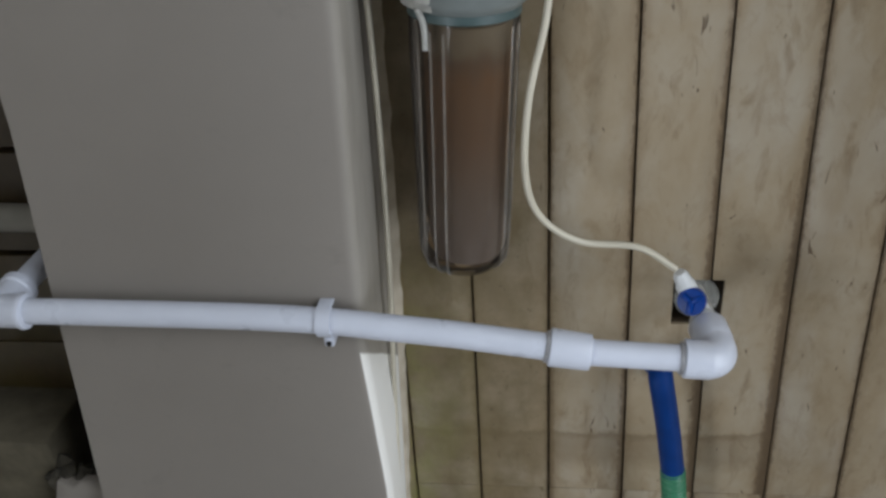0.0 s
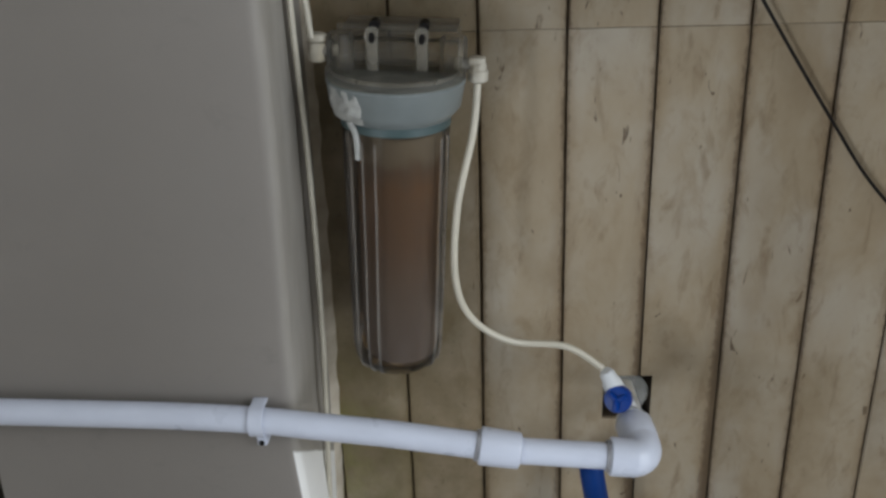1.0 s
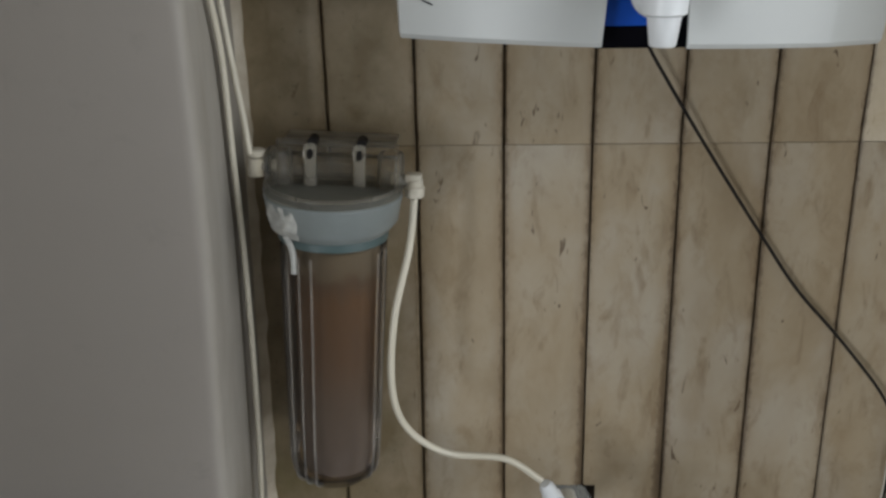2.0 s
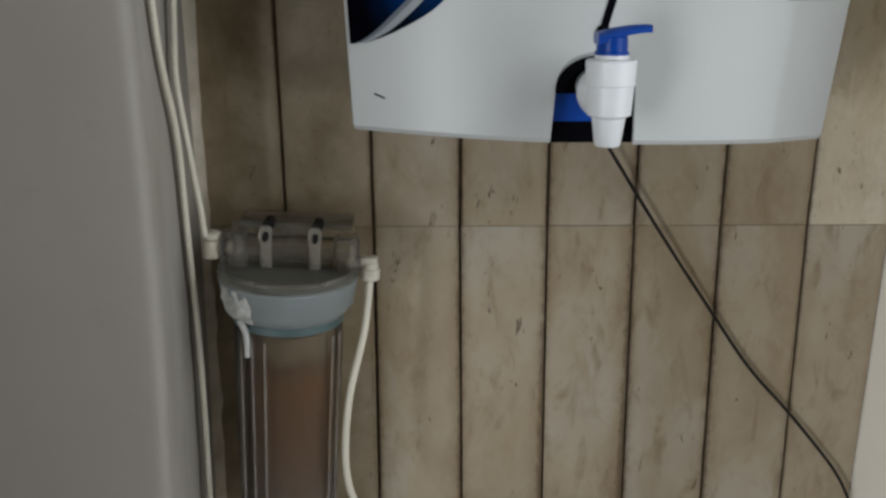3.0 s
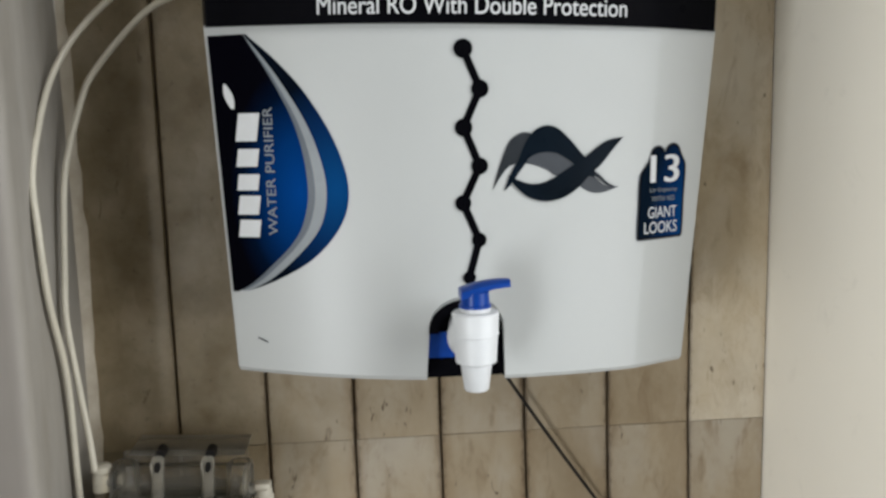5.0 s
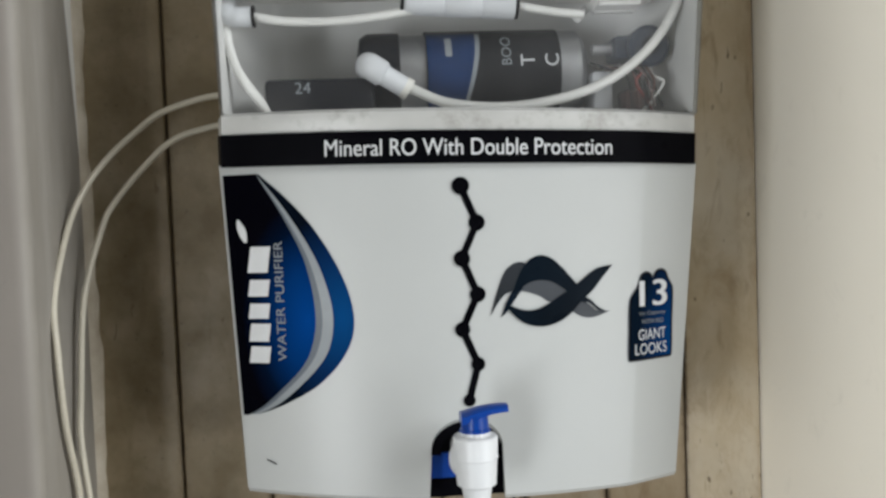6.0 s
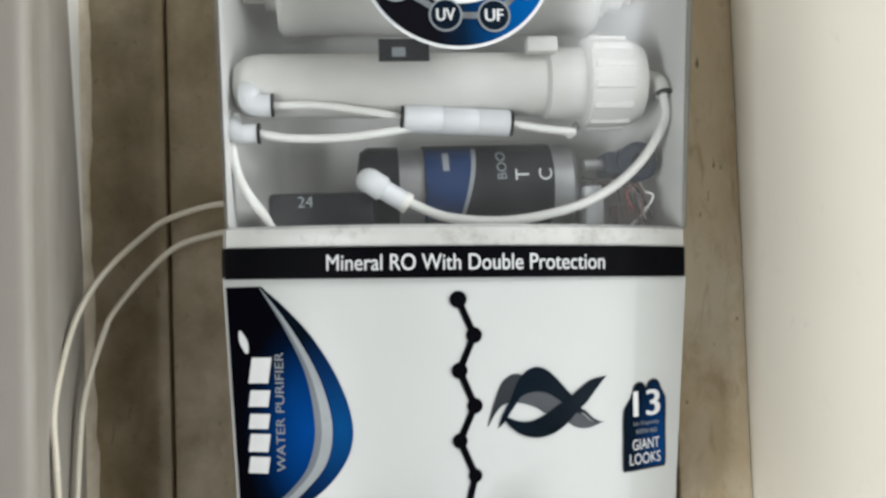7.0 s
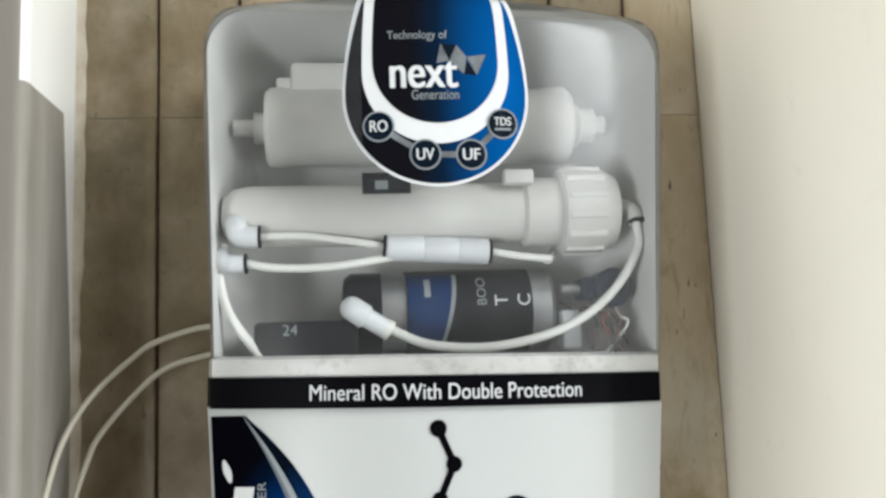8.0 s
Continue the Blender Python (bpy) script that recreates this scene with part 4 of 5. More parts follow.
part("silver_line", strip(steps(0.276, 0.332, 16), lambda z: 0.0055 + 0.012 * math.cos((z - 0.335) * 24), lambda z: 0.0085 + 0.0125 * math.cos((z - 0.335) * 24), 0.0009, on_pump, 3), SILVER, blue, smooth=False)
bar(-0.006, 0.313, -0.001, 0.328, 0.0014, SILVER, blue, place=on_pump)
lettering("BOO", 0.0075, (0.0400, 0.317), on_pump, SILVER, pump, 0.0012, 90)
lettering("T", 0.0105, (0.0560, 0.309), on_pump, WHITEPRINT, pump, 0.0012, 90)
lettering("C", 0.0105, (0.0745, 0.309), on_pump, WHITEPRINT, pump, 0.0012, 90)
part("adaptor", box((-0.139, -0.133, 0.262), (-0.060, -0.080, 0.2965), 0.004), DARK, RO, "black power adaptor block")
lettering("24", 0.0082, (-0.1115, 0.2895), lambda u, z, o: Vector((u, -0.133 - o, z)), SILVER, RO, 0.0008)

# fittings and tubes under the cover
con = part("inline_connector", lathe([(0.0095, 0), (0.0105, 0.001), (0.0105, 0.0285), (0.0098, 0.0295), (0.0105, 0.0305), (0.0105, 0.056), (0.0098, 0.057), (0.0105, 0.058), (0.0105, 0.081), (0.008, 0.082)], 24, along((-0.036, -0.124, 0.3525), (0.046, -0.124, 0.3475))), WHITE, RO, "white flow restrictor connector")
for q0, q1 in (((-0.0385, -0.124, 0.3527), (-0.0362, -0.124, 0.3525)), ((0.0462, -0.124, 0.3475), (0.0478, -0.124, 0.3474))):
    part("black_ring", rod(q0, q1, 0.0098, 20), BLACK, con)
part("white_tube", sweep([(-0.134, -0.132, 0.362), (-0.10, -0.132, 0.362), (-0.06, -0.128, 0.357), (-0.036, -0.124, 0.3535)], 0.0031, 10), MILKY, RO)
part("white_tube", sweep([(-0.145, -0.128, 0.342), (-0.12, -0.128, 0.338), (-0.08, -0.128, 0.338), (-0.036, -0.126, 0.344), (-0.01, -0.122, 0.350)], 0.0034, 10), MILKY, RO)
part("white_tube", sweep([(0.046, -0.124, 0.3475), (0.075, -0.122, 0.343), (0.098, -0.12, 0.341)], 0.0032, 10), MILKY, RO)
part("white_tube", sweep([(0.097, -0.105, 0.341), (0.108, -0.09, 0.352), (0.12, -0.08, 0.365)], 0.0032, 10), MILKY, RO)
part("white_tube", sweep([(0.1685, -0.126, 0.368), (0.166, -0.130, 0.345), (0.140, -0.138, 0.310), (0.100, -0.142, 0.284), (0.045, -0.145, 0.2715), (-0.005, -0.142, 0.2745), (-0.036, -0.135, 0.288)], 0.0036, 12), MILKY, RO)
part("white_tube", sweep([(-0.162, -0.12, 0.358), (-0.165, -0.124, 0.335), (-0.158, -0.128, 0.305), (-0.140, -0.13, 0.278), (-0.128, -0.13, 0.262)], 0.0036, 12), MILKY, RO)
fit_a = part("elbow_fitting", sweep([(-0.152, -0.118, 0.378), (-0.151, -0.132, 0.371), (-0.149, -0.134, 0.364), (-0.143, -0.134, 0.362), (-0.135, -0.133, 0.362)], 0.0085, 16), WHITE, RO)
part("black_ring", rod((-0.1345, -0.133, 0.362), (-0.1325, -0.133, 0.362), 0.0088, 20), BLACK, fit_a)
fit_b = part("elbow_fitting", sweep([(-0.164, -0.118, 0.352), (-0.163, -0.127, 0.345), (-0.158, -0.128, 0.342), (-0.146, -0.128, 0.342)], 0.0072, 16), WHITE, RO)
part("black_ring", rod((-0.1455, -0.128, 0.342), (-0.1435, -0.128, 0.342), 0.0078, 20), BLACK, fit_b)
fit_c = part("elbow_fitting", sweep([(-0.0640, -0.118, 0.305), (-0.0635, -0.135, 0.304), (-0.058, -0.138, 0.300), (-0.047, -0.137, 0.293), (-0.037, -0.135, 0.287)], 0.0095, 16, radii=lambda q: 0.0095 if q < 0.6 else 0.0076), WHITE, RO)
part("collar", rod((-0.039, -0.1355, 0.2885), (-0.035, -0.135, 0.286), 0.0080, 20), OFFWHITE, fit_c)
valve = part("solenoid_valve", rod((0.147, -0.090, 0.316), (0.147, -0.126, 0.316), 0.0158, 28, 0.003), COIL, RO, "dark blue round solenoid coil")
part("coil_cap", rod((0.147, -0.1262, 0.316), (0.147, -0.129, 0.316), 0.0065, 20, 0.0008), DARK, valve)
part("valve_body", box((0.123, -0.116, 0.308), (0.136, -0.085, 0.326), 0.003), COIL, valve)
part("valve_stem", rod((0.108, -0.104, 0.317), (0.124, -0.104, 0.317), 0.0045, 16), STEEL, valve)
part("valve_foot", box((0.106, -0.112, 0.268), (0.122, -0.080, 0.300), 0.003), WHITE, valve)
part("terminal", box((0.128, -0.124, 0.266), (0.146, -0.100, 0.284), 0.002), COPPER, RO, "brown wire terminal")
for k in range(5):
    part("thin_wire", sweep([(0.104 + 0.004 * k, -0.112, 0.306 - 0.002 * k), (0.118 + 0.004 * k, -0.118 - 0.002 * k, 0.300), (0.128 + 0.004 * k, -0.130, 0.292 + 0.003 * (k % 2)), (0.130 + 0.006 * k, -0.131, 0.270)], 0.0009, 6, 5), COPPER if k % 2 else RUBBER, RO)
for k in range(4):
    part("thin_wire", sweep([(0.136 + 0.004 * k, -0.118, 0.304), (0.139 + 0.003 * k, -0.128, 0.296 - 0.003 * (k % 2)), (0.133 + 0.007 * k, -0.133, 0.288), (0.141 + 0.002 * k, -0.130, 0.276), (0.150 - 0.005 * k, -0.126, 0.263)], 0.0010, 6, 5), (RED_WIRE, RUBBER, COPPER, MILKY)[k], RO)

# tap
TX = -0.0070
tap = part("tap", lathe([(0.0068, -0.001), (0.0076, 0.0), (0.0092, 0.0125), (0.0097, 0.0155), (0.0125, 0.017), (0.0135, 0.0335), (0.0142, 0.034), (0.0142, 0.0345), (0.0138, 0.0355), (0.0143, 0.0468), (0.0135, 0.0478), (0.0095, 0.048), (0.0095, 0.0505), (0.007, 0.051)], 32, pose(TX, -0.230, 0.0085)), WHITE, RO, "white plastic tap with blue lever")
part("tap_hub", lathe([(0.010, 0), (0.010, 0.040), (0.0145, 0.042), (0.0150, 0.046), (0.0120, 0.058), (0.009, 0.066)], 28, along((TX - 0.001, -0.160, 0.035), (TX, -0.226, 0.035))), WHITE, tap)
lever = part("lever", lathe([(0.0098, 0), (0.0098, 0.0015), (0.0088, 0.002), (0.0086, 0.0095), (0.006, 0.0115)], 24, pose(TX, -0.230, 0.0590)), BLUE, tap, "blue lever")
bm = bmesh.new()
prev = None
for k in range(11):
    q = k / 10
    x = TX - 0.009 + 0.030 * q
    z = 0.0692 + 0.0036 * math.sin(q * 2.0) + 0.001 * q
    w = 0.0085 - 0.003 * q
    th = 0.0045 - 0.0022 * q
    row = [bm.verts.new(c) for c in ((x, -0.230 - w, z - th), (x, -0.230 - w * 1.02, z), (x, -0.230 - w * 0.6, z + 0.0018), (x, -0.230 + w * 0.6, z + 0.0018), (x, -0.230 + w * 1.02, z), (x, -0.230 + w, z - th))]
    if prev:
        for n in range(6):
            bm.faces.new((prev[n], prev[(n + 1) % 6], row[(n + 1) % 6], row[n]))
    else:
        bm.faces.new(row)
    prev = row
bm.faces.new(prev[::-1])
part("lever_blade", bm, BLUE, lever)

# ---- sediment filter below ----
FILT = thing("water_filter", (-0.249, -0.070, 1.190), "clear sediment filter housing full of brown dirt, on the wall", "water filter", turn=(0, 3.0, 0))
head = part("head", lathe([(0.0535, -0.010), (0.0550, -0.006), (0.0545, -0.001), (0.0515, -0.0005), (0.0500, -0.0045), (0.030, -0.0055), (0.012, -0.006)], 48), HEAD, FILT, "dusty translucent filter head")
part("port_bar", lathe([(0.012, -0.050), (0.013, -0.046), (0.013, 0.046), (0.012, 0.050)], 24, pose(0, 0.018, 0.004, 0, 90, 0)), HEAD, head)
part("back_web", box((-0.049, 0.020, -0.006), (0.049, 0.0235, 0.027), 0.0015), HEAD, head)
for sg in (-1, 1):
    part("port_boss", lathe([(0.0105, -0.008), (0.0110, -0.005), (0.0105, 0.020), (0.0085, 0.0225)], 20, pose(sg * 0.0445, 0.008, 0.0, 0, 0, 0)), HEAD, head, "hazy port boss")
    part("side_web", box((sg * 0.0505 - 0.0018, -0.010, -0.005), (sg * 0.0505 + 0.0018, 0.024, 0.020), 0.0012), HEAD, head)
for sx in (-0.0195, 0.0195):
    bm = bmesh.new()
    rings = []
    for z, wx, wy in ((-0.006, 0.0050, 0.0034), (0.013, 0.0050, 0.0034), (0.0215, 0.0054, 0.0038)):
        tilt = 0.9 if z > 0.018 else 0.0
        pts = [(wx * math.copysign(abs(math.cos(q)) ** 0.7, math.cos(q)), wy * math.copysign(abs(math.sin(q)) ** 0.7, math.sin(q))) for q in (2 * math.pi * k / 16 for k in range(16))]
        rings.append([bm.verts.new((sx + x, 0.006 + y, z + tilt * y * 1.6)) for x, y in pts])
    for lo, hi in zip(rings, rings[1:]):
        for k in range(16):
            bm.faces.new((lo[k], lo[(k + 1) % 16], hi[(k + 1) % 16], hi[k]))
    bm.faces.new(rings[0][::-1])
    bm.faces.new(rings[-1])
    lug = part("screw_lug", bm, CLOUDY, FILT, "pale slant-topped screw lug")
    part("slot", lathe([(0.0001, 0.0004), (0.0026, 0.0004), (0.0026, 0.0)], 16, Matrix.Translation((sx + 0.0004, 0.0042, 0.0193)) @ Matrix.Rotation(radians(56), 4, "X") @ Matrix.Diagonal((1.0, 1.7, 1.0, 1.0))), RUBBER, lug)
    part("screw", rod((sx + 0.001, 0.012, 0.0265), (sx + 0.001, 0.024, 0.0275), 0.0042, 14), RUBBER, lug)
part("wall_bracket", box((-0.046, 0.0235, 0.0215), (0.046, 0.069, 0.0230), 0.0005), HEAD, FILT, "thin clear wall bracket")
part("collar", lathe([(0.0425, -0.040), (0.0465, -0.036), (0.0515, -0.030), (0.0540, -0.014), (0.0550, -0.010), (0.0535, -0.008)], 56), PALEBLUE, FILT, "pale blue-grey threaded collar")
part("seal_ring", lathe([(0.040, -0.047), (0.0440, -0.045), (0.0440, -0.039), (0.040, -0.037)], 48), TEAL, FILT, "teal seal ring")
bowl = part("bowl", lathe([(0.0432, -0.043), (0.0432, -0.075), (0.0395, -0.248), (0.0375, -0.259), (0.030, -0.267), (0.010, -0.270)], 56, cap=False), BOWL, FILT, "clear bowl with moulded ribs")
bowl.visible_shadow = False
for a in (221, 239, 254, 331, 347):
    ca, sa = math.cos(radians(a)), math.sin(radians(a))
    part("rib", sweep([(0.0434 * ca, 0.0434 * sa, -0.052), (0.0418 * ca, 0.0418 * sa, -0.15), (0.0398 * ca, 0.0398 * sa, -0.248), (0.032 * ca, 0.032 * sa, -0.2655)], 0.0010, 6, 4), RIB, bowl)
part("cartridge", lathe([(0.020, -0.262), (0.029, -0.256), (0.0325, -0.24), (0.0335, -0.15), (0.0345, -0.088), (0.034, -0.050), (0.030, -0.046)], 40, pose(0.003, 0, 0)), CART, FILT, "rust-brown stained filter cartridge, grey with sediment below")
bm = bmesh.new()
prev = None
for k in range(25):
    q = k / 24
    ang = radians(203 + 44 * q)
    row = []
    for n in range(17):
        w = n / 16
        z = -0.0075 - 0.028 * w
        rr = 0.0542 - 0.0035 * max(0.0, (w - 0.4) / 0.6) ** 1.5
        lump = noise.noise(Vector((q * 7, w * 5, 2.0))) + 0.5 * noise.noise(Vector((q * 17, w * 13, 5.0)))
        fade = min(1.0, 5 * q, 5 * (1 - q), 6 * w, 4 * (1 - w))
        rr += -0.0012 + 0.0022 * fade * (0.75 + 0.9 * lump)
        row.append(bm.verts.new((rr * math.cos(ang), rr * math.sin(ang), z)))
    if prev:
        for n in range(16):
            bm.faces.new((prev[n], row[n], row[n + 1], prev[n + 1]))
    prev = row
sweep([(-0.031, -0.040, -0.034), (-0.0275, -0.036, -0.045), (-0.026, -0.0352, -0.058), (-0.026, -0.035, -0.066)], 0.0026, 8, 5, bm)
part("sealant_smear", bm, SEALANT, FILT, "lumpy white sealant run")
lf = part("elbow_fitting", rod((-0.046, 0.008, 0.008), (-0.0615, 0.007, 0.008), 0.0052, 16), LUG, FILT, "greyish push-in elbow")
part("elbow_body", lathe([(0.0050, -0.006), (0.0068, -0.005), (0.0070, 0.008), (0.0058, 0.0095)], 20, pose(-0.0625, 0.007, 0.005)), YELLOWED, lf)
part("lock_ring", lathe([(0.0058, 0), (0.0078, 0.0008), (0.0078, 0.0052), (0.0064, 0.006)], 20, pose(-0.0625, 0.007, 0.0150)), YELLOWED, lf)
part("gasket", rod((-0.0500, 0.007, 0.008), (-0.0525, 0.007, 0.008), 0.0078, 16), RUBBER, lf)
rf = part("elbow_fitting", rod((0.046, 0.006, 0.001), (0.0630, 0.003, 0.001), 0.0052, 16), LUG, FILT, "greyish push-in elbow")
part("elbow_cap", box((0.0565, -0.003, 0.0012), (0.0695, 0.008, 0.0078), 0.0018), YELLOWED, rf)
part("elbow_body", lathe([(0.0058, -0.010), (0.0066, -0.008), (0.0066, 0.003)], 20, pose(0.0640, 0.002, 0.0)), YELLOWED, rf)
part("lock_ring", lathe([(0.0062, -0.0115), (0.0078, -0.0105), (0.0080, -0.003), (0.0070, -0.002)], 20, pose(0.0640, 0.002, 0.0)), YELLOWED, rf)


# ---- loose tubes and cable ----
def tube_thing(name, pts, r, mat, label, category, seg=10):
    return tagged(mesh_object(name, sweep(pts, r, seg, 8), mat), label, category)


tube_thing("water_tube", [(-0.1865, -0.068, 1.18), (-0.1858, -0.07, 1.1739), (-0.1897, -0.085, 1.1384), (-0.2026, -0.1, 1.0825), (-0.2063, -0.1, 1.0203), (-0.1949, -0.092, 0.9774), (-0.1621, -0.085, 0.9494), (-0.1126, -0.082, 0.9418), (-0.0805, -0.088, 0.9235)], 0.0030, TUBE, "cream plastic tube curving from the filter to the inlet valve", "tube")
tube_thing("water_tube", [(-0.19, -0.03, 1.583), (-0.219, -0.03, 1.579), (-0.251, -0.03, 1.569), (-0.279, -0.031, 1.544), (-0.302, -0.034, 1.516), (-0.31, -0.037, 1.498), (-0.32, -0.044, 1.462), (-0.324, -0.052, 1.431), (-0.3255, -0.062, 1.369), (-0.326, -0.066, 1.331), (-0.321, -0.065, 1.275), (-0.316, -0.068, 1.238), (-0.3135, -0.07, 1.212)], 0.0026, TUBE, "cream plastic tube looping from the purifier to the filter", "tube")
tube_thing("water_tube", [(-0.19, -0.03, 1.606), (-0.224, -0.03, 1.603), (-0.259, -0.03, 1.592), (-0.277, -0.032, 1.579), (-0.3, -0.036, 1.558), (-0.316, -0.044, 1.536), (-0.327, -0.056, 1.509), (-0.332, -0.074, 1.474), (-0.333, -0.09, 1.441), (-0.3285, -0.1, 1.405), (-0.3285, -0.092, 1.352), (-0.3275, -0.072, 1.289), (-0.328, -0.066, 1.207), (-0.328, -0.062, 1.129), (-0.3295, -0.06, 1.04), (-0.333, -0.06, 0.93), (-0.340, -0.062, 0.80), (-0.349, -0.064, 0.62), (-0.356, -0.066, 0.45), (-0.365, -0.066, 0.02)], 0.0026, TUBE, "cream drain tube hanging down the corner", "tube")
tube_thing("power_cable", [(-0.02, -0.02, 1.33), (-0.004, -0.016, 1.295), (0.011, -0.014, 1.268), (0.058, -0.010, 1.196), (0.109, -0.007, 1.122), (0.147, -0.006, 1.069), (0.184, -0.006, 1.028), (0.214, -0.007, 0.993), (0.238, -0.008, 0.962), (0.252, -0.01, 0.935), (0.2545, -0.011, 0.915), (0.255, -0.011, 0.89), (0.255, -0.011, 0.84), (0.255, -0.011, 0.75), (0.255, -0.011, 0.5), (0.255, -0.011, 0.02)], 0.0015, RUBBER, "thin black power cable hanging across the tiles", "cable")

# ---- water pipe ----
PY = -0.1465
PW = thing("water_pipe", (-0.374, PY, 0.911), "white plastic water pipe clipped across the column", "pipe")
L = lambda x, y, z: (x + 0.374, y - PY, z - 0.911)
part("pipe", sweep([L(-0.640, PY, 0.9145), L(-0.60, PY, 0.914), L(-0.509, PY, 0.9125), L(-0.44, PY, 0.911), L(-0.374, PY, 0.9075), L(-0.32, PY, 0.9015), L(-0.267, PY, 0.8955), L(-0.222, PY, 0.889), L(-0.187, PY, 0.8838)], 0.0115, 24), PIPE, PW)
part("pipe", sweep([L(-0.155, PY, 0.8790), L(-0.11, PY, 0.8762), L(-0.076, PY, 0.8742)], 0.0112, 24, 4), PIPE, PW)
cpl = part("coupling", lathe([(0.0125, 0), (0.0158, 0.001), (0.0162, 0.003), (0.0154, 0.032), (0.0150, 0.0345), (0.0120, 0.0355)], 28, along(L(-0.188, PY, 0.8840), L(-0.152, PY, 0.8785))), PIPE, PW)
part("cement_ring", rod(L(-0.191, PY, 0.8846), L(-0.1868, PY, 0.8838), 0.0136, 28, 0.001), CEMENT, cpl)
EZ = 0.8725
elbow = part("elbow", lathe([(0.0125, 0), (0.0160, 0.001), (0.0163, 0.003), (0.0158, 0.022)], 28, along(L(-0.079, PY, 0.8744), L(-0.058, PY, EZ))), PIPE, PW, "white elbow turning to the wall")
part("cement_ring", rod(L(-0.082, PY, 0.8747), L(-0.0778, PY, 0.8743), 0.0136, 28, 0.001), CEMENT, elbow)
part("bend", sweep([L(-0.068, PY, 0.8734), L(-0.059, PY + 0.0005, EZ), L(-0.0525, PY + 0.004, EZ), L(-0.0497, PY + 0.011, EZ), L(-0.0500, PY + 0.022, EZ)], 0.0158, 28, 6), PIPE, elbow)
part("socket", lathe([(0.0156, 0), (0.0164, 0.004), (0.0164, 0.024), (0.0150, 0.026), (0.0105, 0.027)], 28, along(L(-0.0500, PY + 0.020, EZ), L(-0.0550, PY + 0.058, EZ + 0.003))), PIPE, elbow)
tee = part("tee", lathe([(0.0125, 0), (0.0160, 0.001), (0.0168, 0.004), (0.0152, 0.008), (0.0152, 0.052), (0.0168, 0.056), (0.0160, 0.060)], 28, along(L(-0.640, PY, 0.9145), L(-0.705, PY, 0.9155))), PIPE, PW)
part("tee_branch", lathe([(0.0150, 0.0), (0.0150, 0.026), (0.0168, 0.028), (0.0168, 0.036), (0.0125, 0.037)], 28, along(L(-0.668, PY, 0.915), L(-0.664, -0.05, 0.919))), PIPE, tee)
part("branch_pipe", rod(L(-0.666, PY + 0.03, 0.917), L(-0.660, 0.019, 0.922), 0.0113, 24), PIPE, PW)
part("pipe", rod(L(-0.70, PY, 0.9152), L(-0.845, PY, 0.917), 0.0115, 24), PIPE, PW)

bm = bmesh.new()
rg = random.Random(23)
for k in range(46):
    x = -0.585 + 0.20 * rg.random() ** 0.8
    z = 0.9110 + 0.0145 * (-0.44 - x) * 0.1 - 0.0118 - 0.003 * rg.random()
    for v in bmesh.ops.create_icosphere(bm, subdivisions=1, radius=0.0007 + 0.0013 * rg.random())["verts"]:
        v.co = Vector((x, -0.1333, z)) + Vector((v.co.x * (1.2 + 2.2 * rg.random()), v.co.y * 0.5, v.co.z * 0.8))
part("dark_flecks", bm, CAVITY, column, "dark flecks below the pipe")

CL = thing("pipe_clip", (-0.374, -0.133, 0.9070), "white plastic saddle clip screwed to the column", "pipe clip")
bm = bmesh.new()
prev = None
for k in range(17):
    a = -math.pi / 2 + math.pi * k / 16
    c, s = math.cos(a), math.sin(a)
    yc, zc = -0.0135, 0.001
    ring = []
    for r, x in ((0.0118, -0.0062), (0.0140, -0.0062), (0.0140, 0.0062), (0.0118, 0.0062)):
        ring.append(bm.verts.new((x, yc - r * c, zc + r * s)))
    if prev:
        for n in range(4):
            bm.faces.new((prev[n], prev[(n + 1) % 4], ring[(n + 1) % 4], ring[n]))
    prev = ring
box((-0.0062, -0.0135, 0.0126), (0.0062, -0.0002, 0.0149), 0.0005, bm)
box((-0.0062, -0.0135, -0.0155), (0.0062, -0.0002, -0.0108), 0.0005, bm)
clip = part("saddle", bm, PIPE, CL, angle=30)
part("foot", box((-0.0046, -0.014, -0.0265), (0.0046, -0.0002, -0.0150), 0.002), PIPE, CL)
part("screw", rod((0, -0.014, -0.0225), (0, -0.0152, -0.0225), 0.0024, 14), RUBBER, CL)

IV = thing("inlet_valve", (-0.0445, -0.085, 0.870), "small white inlet valve with a blue knob at the wall hole", "valve")
V = lambda x, y, z: (x + 0.0445, y + 0.085, z - 0.870)
part("neck", lathe([(0.0135, 0), (0.0135, 0.006), (0.0105, 0.008), (0.0105, 0.050), (0.009, 0.052)], 24, along(V(-0.0545, -0.102, 0.876), V(-0.0500, -0.04, 0.856))), WHITE, IV)
part("escutcheon", lathe([(0.0105, 0), (0.020, 0.001), (0.022, 0.004), (0.0205, 0.0065), (0.0105, 0.007)], 32, along(V(-0.0455, -0.001, 0.836), V(-0.0456, 0.02, 0.833))), DISC, IV, "clear plastic escutcheon ring")
part("inner_pipe", rod(V(-0.0507, -0.055, 0.860), V(-0.0456, 0.058, 0.825), 0.0095, 20), OFFWHITE, IV)
part("valve_arm", rod(V(-0.053, -0.084, 0.872), V(-0.068, -0.086, 0.901), 0.0085, 20, 0.001), WHITE, IV)
part("connector", lathe([(0.0085, 0), (0.0088, 0.012), (0.0075, 0.014), (0.0068, 0.022), (0.0048, 0.026)], 20, along(V(-0.067, -0.086, 0.897), V(-0.0800, -0.088, 0.9245))), WHITE, IV)
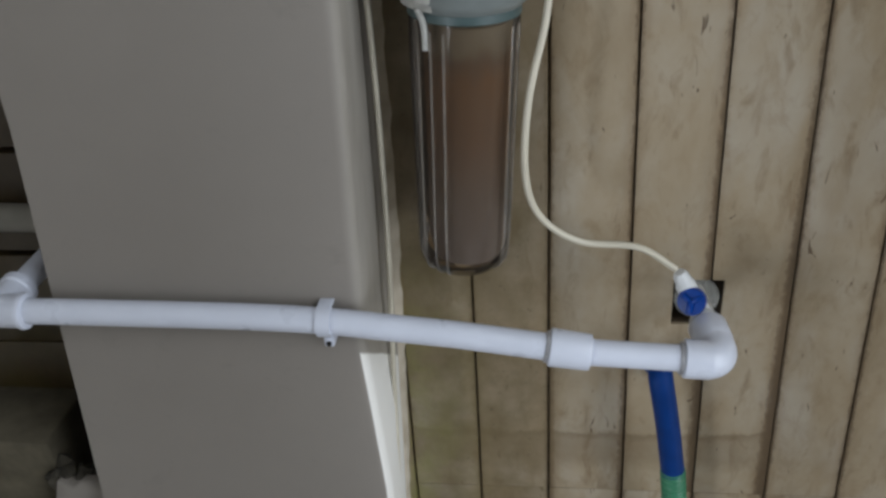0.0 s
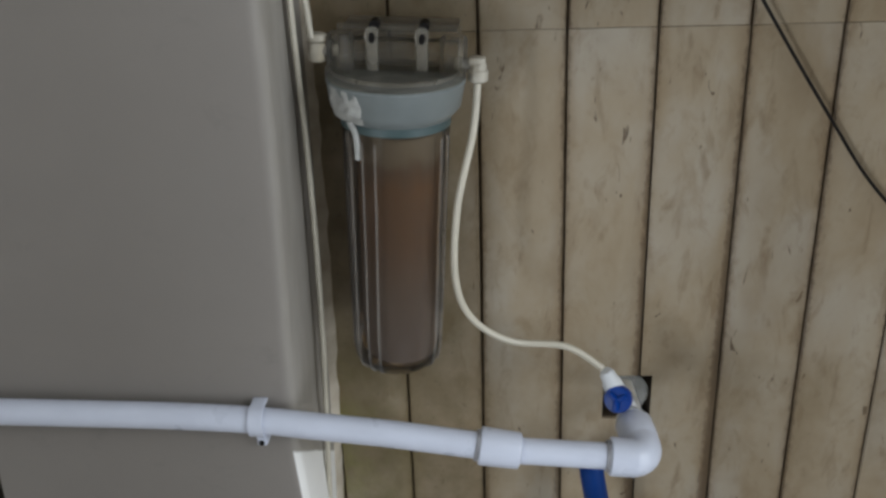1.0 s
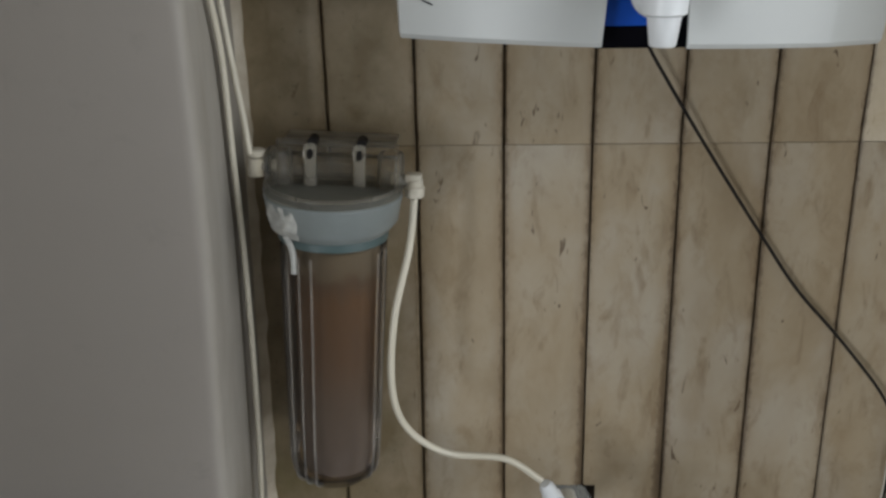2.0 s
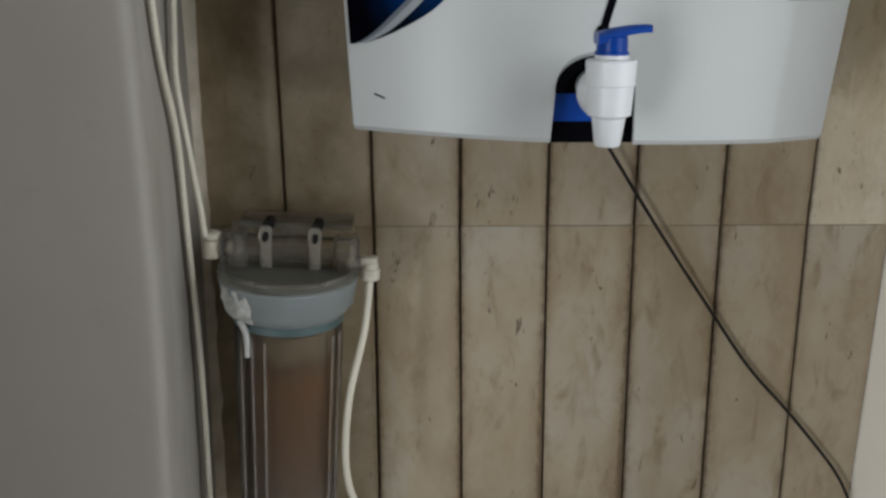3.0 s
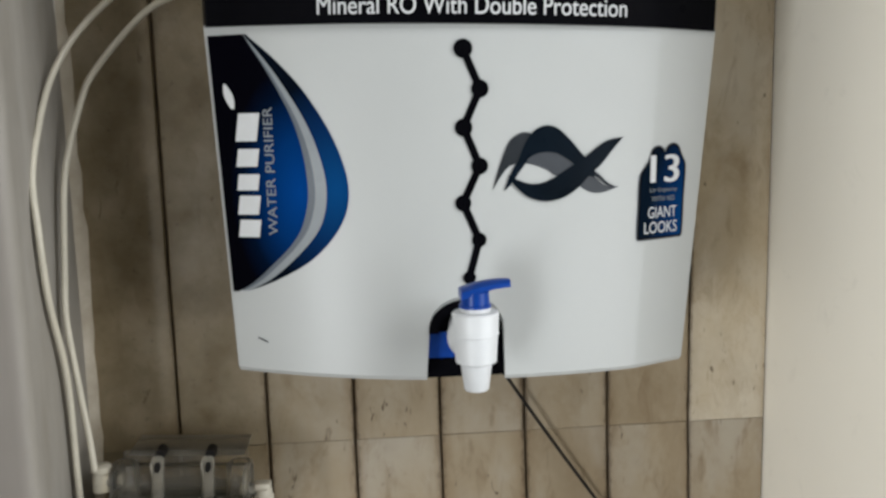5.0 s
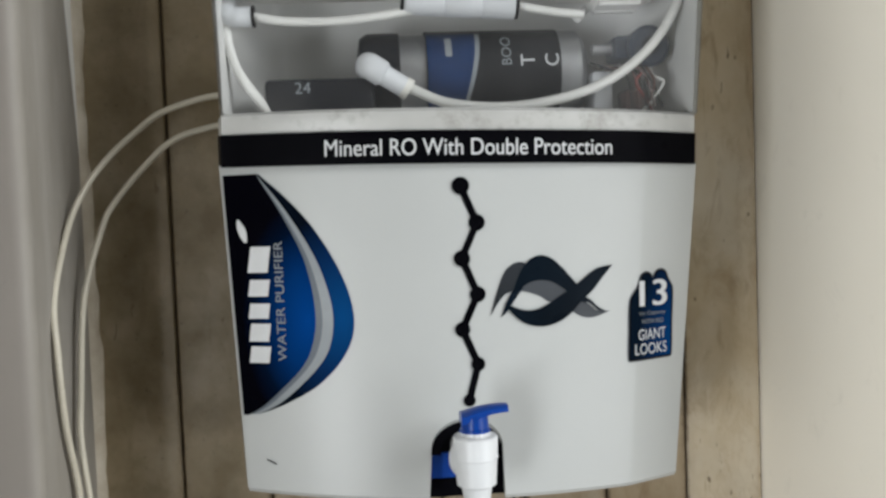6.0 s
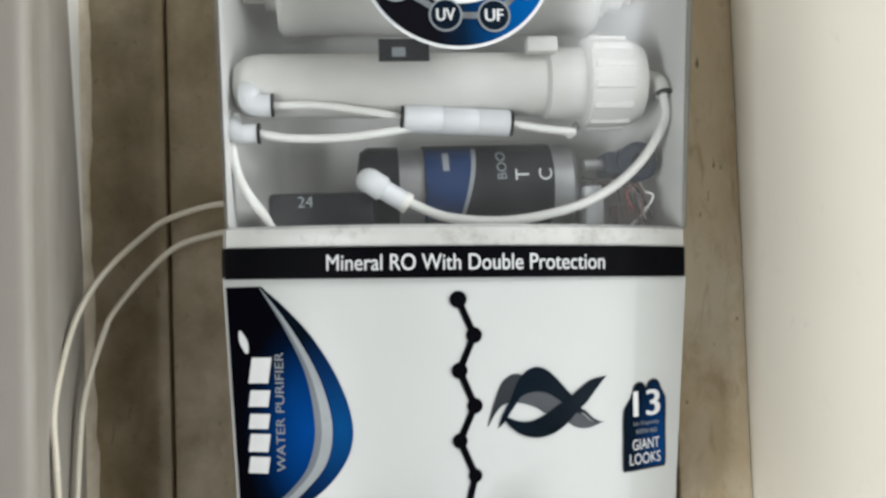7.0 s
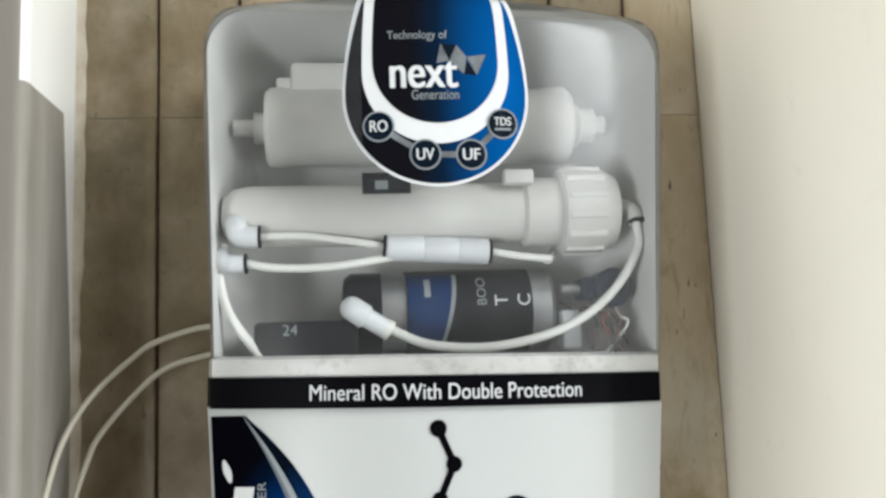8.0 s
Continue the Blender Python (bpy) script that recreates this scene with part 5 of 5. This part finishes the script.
knob = part("knob", lathe([(0.0112, 0), (0.0122, 0.0015), (0.0122, 0.008), (0.0114, 0.010), (0.006, 0.0105)], 24, along(V(-0.0655, -0.092, 0.895), V(-0.0715, -0.110, 0.903))), BLUE, IV, "blue plastic knob")
bm = box((-0.0028, -0.0095, 0.010), (0.0028, 0.0010, 0.0150), 0.0018)
for a in (55, -55):
    arm = box((-0.0022, 0.0, 0.010), (0.0022, 0.0095, 0.0142), 0.0015)
    arm.transform(Matrix.Rotation(radians(a), 4, "Z"))
    joined = bpy.data.meshes.new("arm")
    arm.to_mesh(joined)
    bm.from_mesh(joined)
    bpy.data.meshes.remove(joined)
bm.transform(along(V(-0.0655, -0.092, 0.895), V(-0.0715, -0.110, 0.903)))
part("knob_grip", bm, BLUE, knob)

DH = thing("drain_hose", (-0.081, -0.06, 0.789), "dark blue hose sleeved onto a green corrugated hose", "hose")
D = lambda x, y, z: (x + 0.081, y + 0.06, z - 0.789)
part("blue_sleeve", sweep([D(-0.083, 0.0, 0.757), D(-0.083, -0.025, 0.772), D(-0.0828, -0.047, 0.786), D(-0.0815, -0.06, 0.777), D(-0.0725, -0.06, 0.725), D(-0.0635, -0.06, 0.662)], 0.0118, 24), HOSE_BLUE, DH)
part("green_hose", sweep([D(-0.0640, -0.06, 0.668), D(-0.058, -0.06, 0.60), D(-0.050, -0.062, 0.45), D(-0.046, -0.07, 0.2), D(-0.05, -0.075, 0.013)], 0.012, 20, 40, radii=lambda q: 0.0122 + 0.0009 * math.sin(q * 420)), HOSE_GREEN, DH, "green ribbed hose")

# ---- pale pipe far back in the recess ----
tube_thing("wall_pipe", [(-0.845, -0.017, 0.940), (-0.75, -0.017, 0.938), (-0.63, -0.017, 0.936)], 0.0145, LUG, "dull white pipe along the dark recess wall", "pipe", 20)

# ---- tile strips of the back wall ----
JOINTS = [-0.02, 0.575, 1.2, 1.8, 2.4, 2.905]
G, J = 0.0010, 0.0003


def tile_mesh(x0, x1, z0, z1):
    """A strip whose long edges are slightly worn and uneven."""
    bm = bmesh.new()
    cx, cz = (x0 + x1) / 2, (z0 + z1) / 2
    w, h, e = (x1 - x0) / 2, (z1 - z0) / 2, 0.0012
    prev = None
    for k in range(41):
        z = -h + 2 * h * k / 40
        chip = [0.0005 * noise.noise(Vector((sd * 9 + cx * 31, 0, (cz + z) * 70))) + 0.0007 * max(0.0, noise.noise(Vector((sd * 5, cx * 17, (cz + z) * 160))) - 0.25) for sd in (1, 2)]
        a, c = -w + abs(chip[0]), w - abs(chip[1])
        row = [bm.verts.new(v) for v in ((a, 0.004, z), (a, e, z), (a + e, 0.0, z), (c - e, 0.0, z), (c, e, z), (c, 0.004, z))]
        if prev:
            for n in range(5):
                bm.faces.new((prev[n], prev[n + 1], row[n + 1], row[n]))
        else:
            bm.faces.new(row)
        prev = row
    bm.faces.new(prev[::-1])
    return bm, (cx, cz)


def skew(x, z):
    """Shifts the lower strips sideways, fanning towards the floor, to fit the camera's view."""
    f = np.interp(x, [-0.6, -0.2625, -0.1875, -0.1125, -0.0375, 0.0375, 0.1125, 0.1875, EAST], [-0.006, -0.005, -0.003, 0.005, 0.0075, 0.01, 0.0115, 0.0125, 0.0])
    return x + float(f) * min(1.0, max(0.0, (1.2 - z) / 0.63))


rt = random.Random(11)
XS = [-3.5 * PITCH - 4 * PITCH + PITCH * k for k in range(11)] + [EAST]
for z0, z1 in zip(JOINTS, JOINTS[1:]):
    for x0, x1 in zip(XS, XS[1:]):
        a, b = x0 + G, (x1 - G if x1 < EAST else x1 - 0.0006)
        lo, hi = z0 + J, z1 - J
        cuts = [(a, b, lo, hi)]
        if lo < HZ0 and hi > HZ1 and a < HX1 and b > HX0:
            c0, c1 = max(a, HX0), min(b, HX1)
            cuts = [(a, b, lo, HZ0), (a, b, HZ1, hi)]
            bm = bmesh.new()
            ol = [(a, lo), (b, lo), (b, HZ0), (c0, HZ0), (c0, HZ1), (b, HZ1), (b, hi), (a, hi)] if c1 >= b - 1e-6 else [(a, lo), (b, lo), (b, hi), (a, hi), (a, HZ1), (c1, HZ1), (c1, HZ0), (a, HZ0)]
            cx, cz = (a + b) / 2, (lo + hi) / 2
            bm = prism([((skew(x, z) if x in (a, b) else x) - cx, z - cz) for x, z in ol], 0.0, 0.004)
            ob = part("tile", bm, TILE, wall_north, smooth=False)
            ob.location = (cx, 0, cz)
            continue
        bm, (cx, cz) = tile_mesh(a, b, lo, hi)
        top, foot = Vector((skew(cx, hi), 0, hi)), Vector((skew(cx, lo), 0, lo))
        lie = Matrix.Translation((top + foot) / 2) @ Matrix.Rotation(math.atan2(top.x - foot.x, hi - lo), 4, "Y")
        back = lie.inverted()
        for v in bm.verts:
            v.co = back @ Vector((skew(cx + v.co.x, cz + v.co.z), v.co.y, cz + v.co.z))
        # upper strips by the side wall take the lit copy
        ob = part("tile", bm, TILE_LIT if x1 >= EAST and lo > 1.1 else TILE, wall_north, smooth=False)
        ob.matrix_basis = Matrix.Translation((0, 0.0006 * (rt.random() - 0.5), 0)) @ lie
# recess boards in the shaded brown copy of the tile
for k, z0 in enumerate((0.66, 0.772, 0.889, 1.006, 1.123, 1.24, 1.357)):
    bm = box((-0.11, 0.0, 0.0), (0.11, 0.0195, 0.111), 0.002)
    ob = part("board", bm, TILE_SHADED, wall_back)
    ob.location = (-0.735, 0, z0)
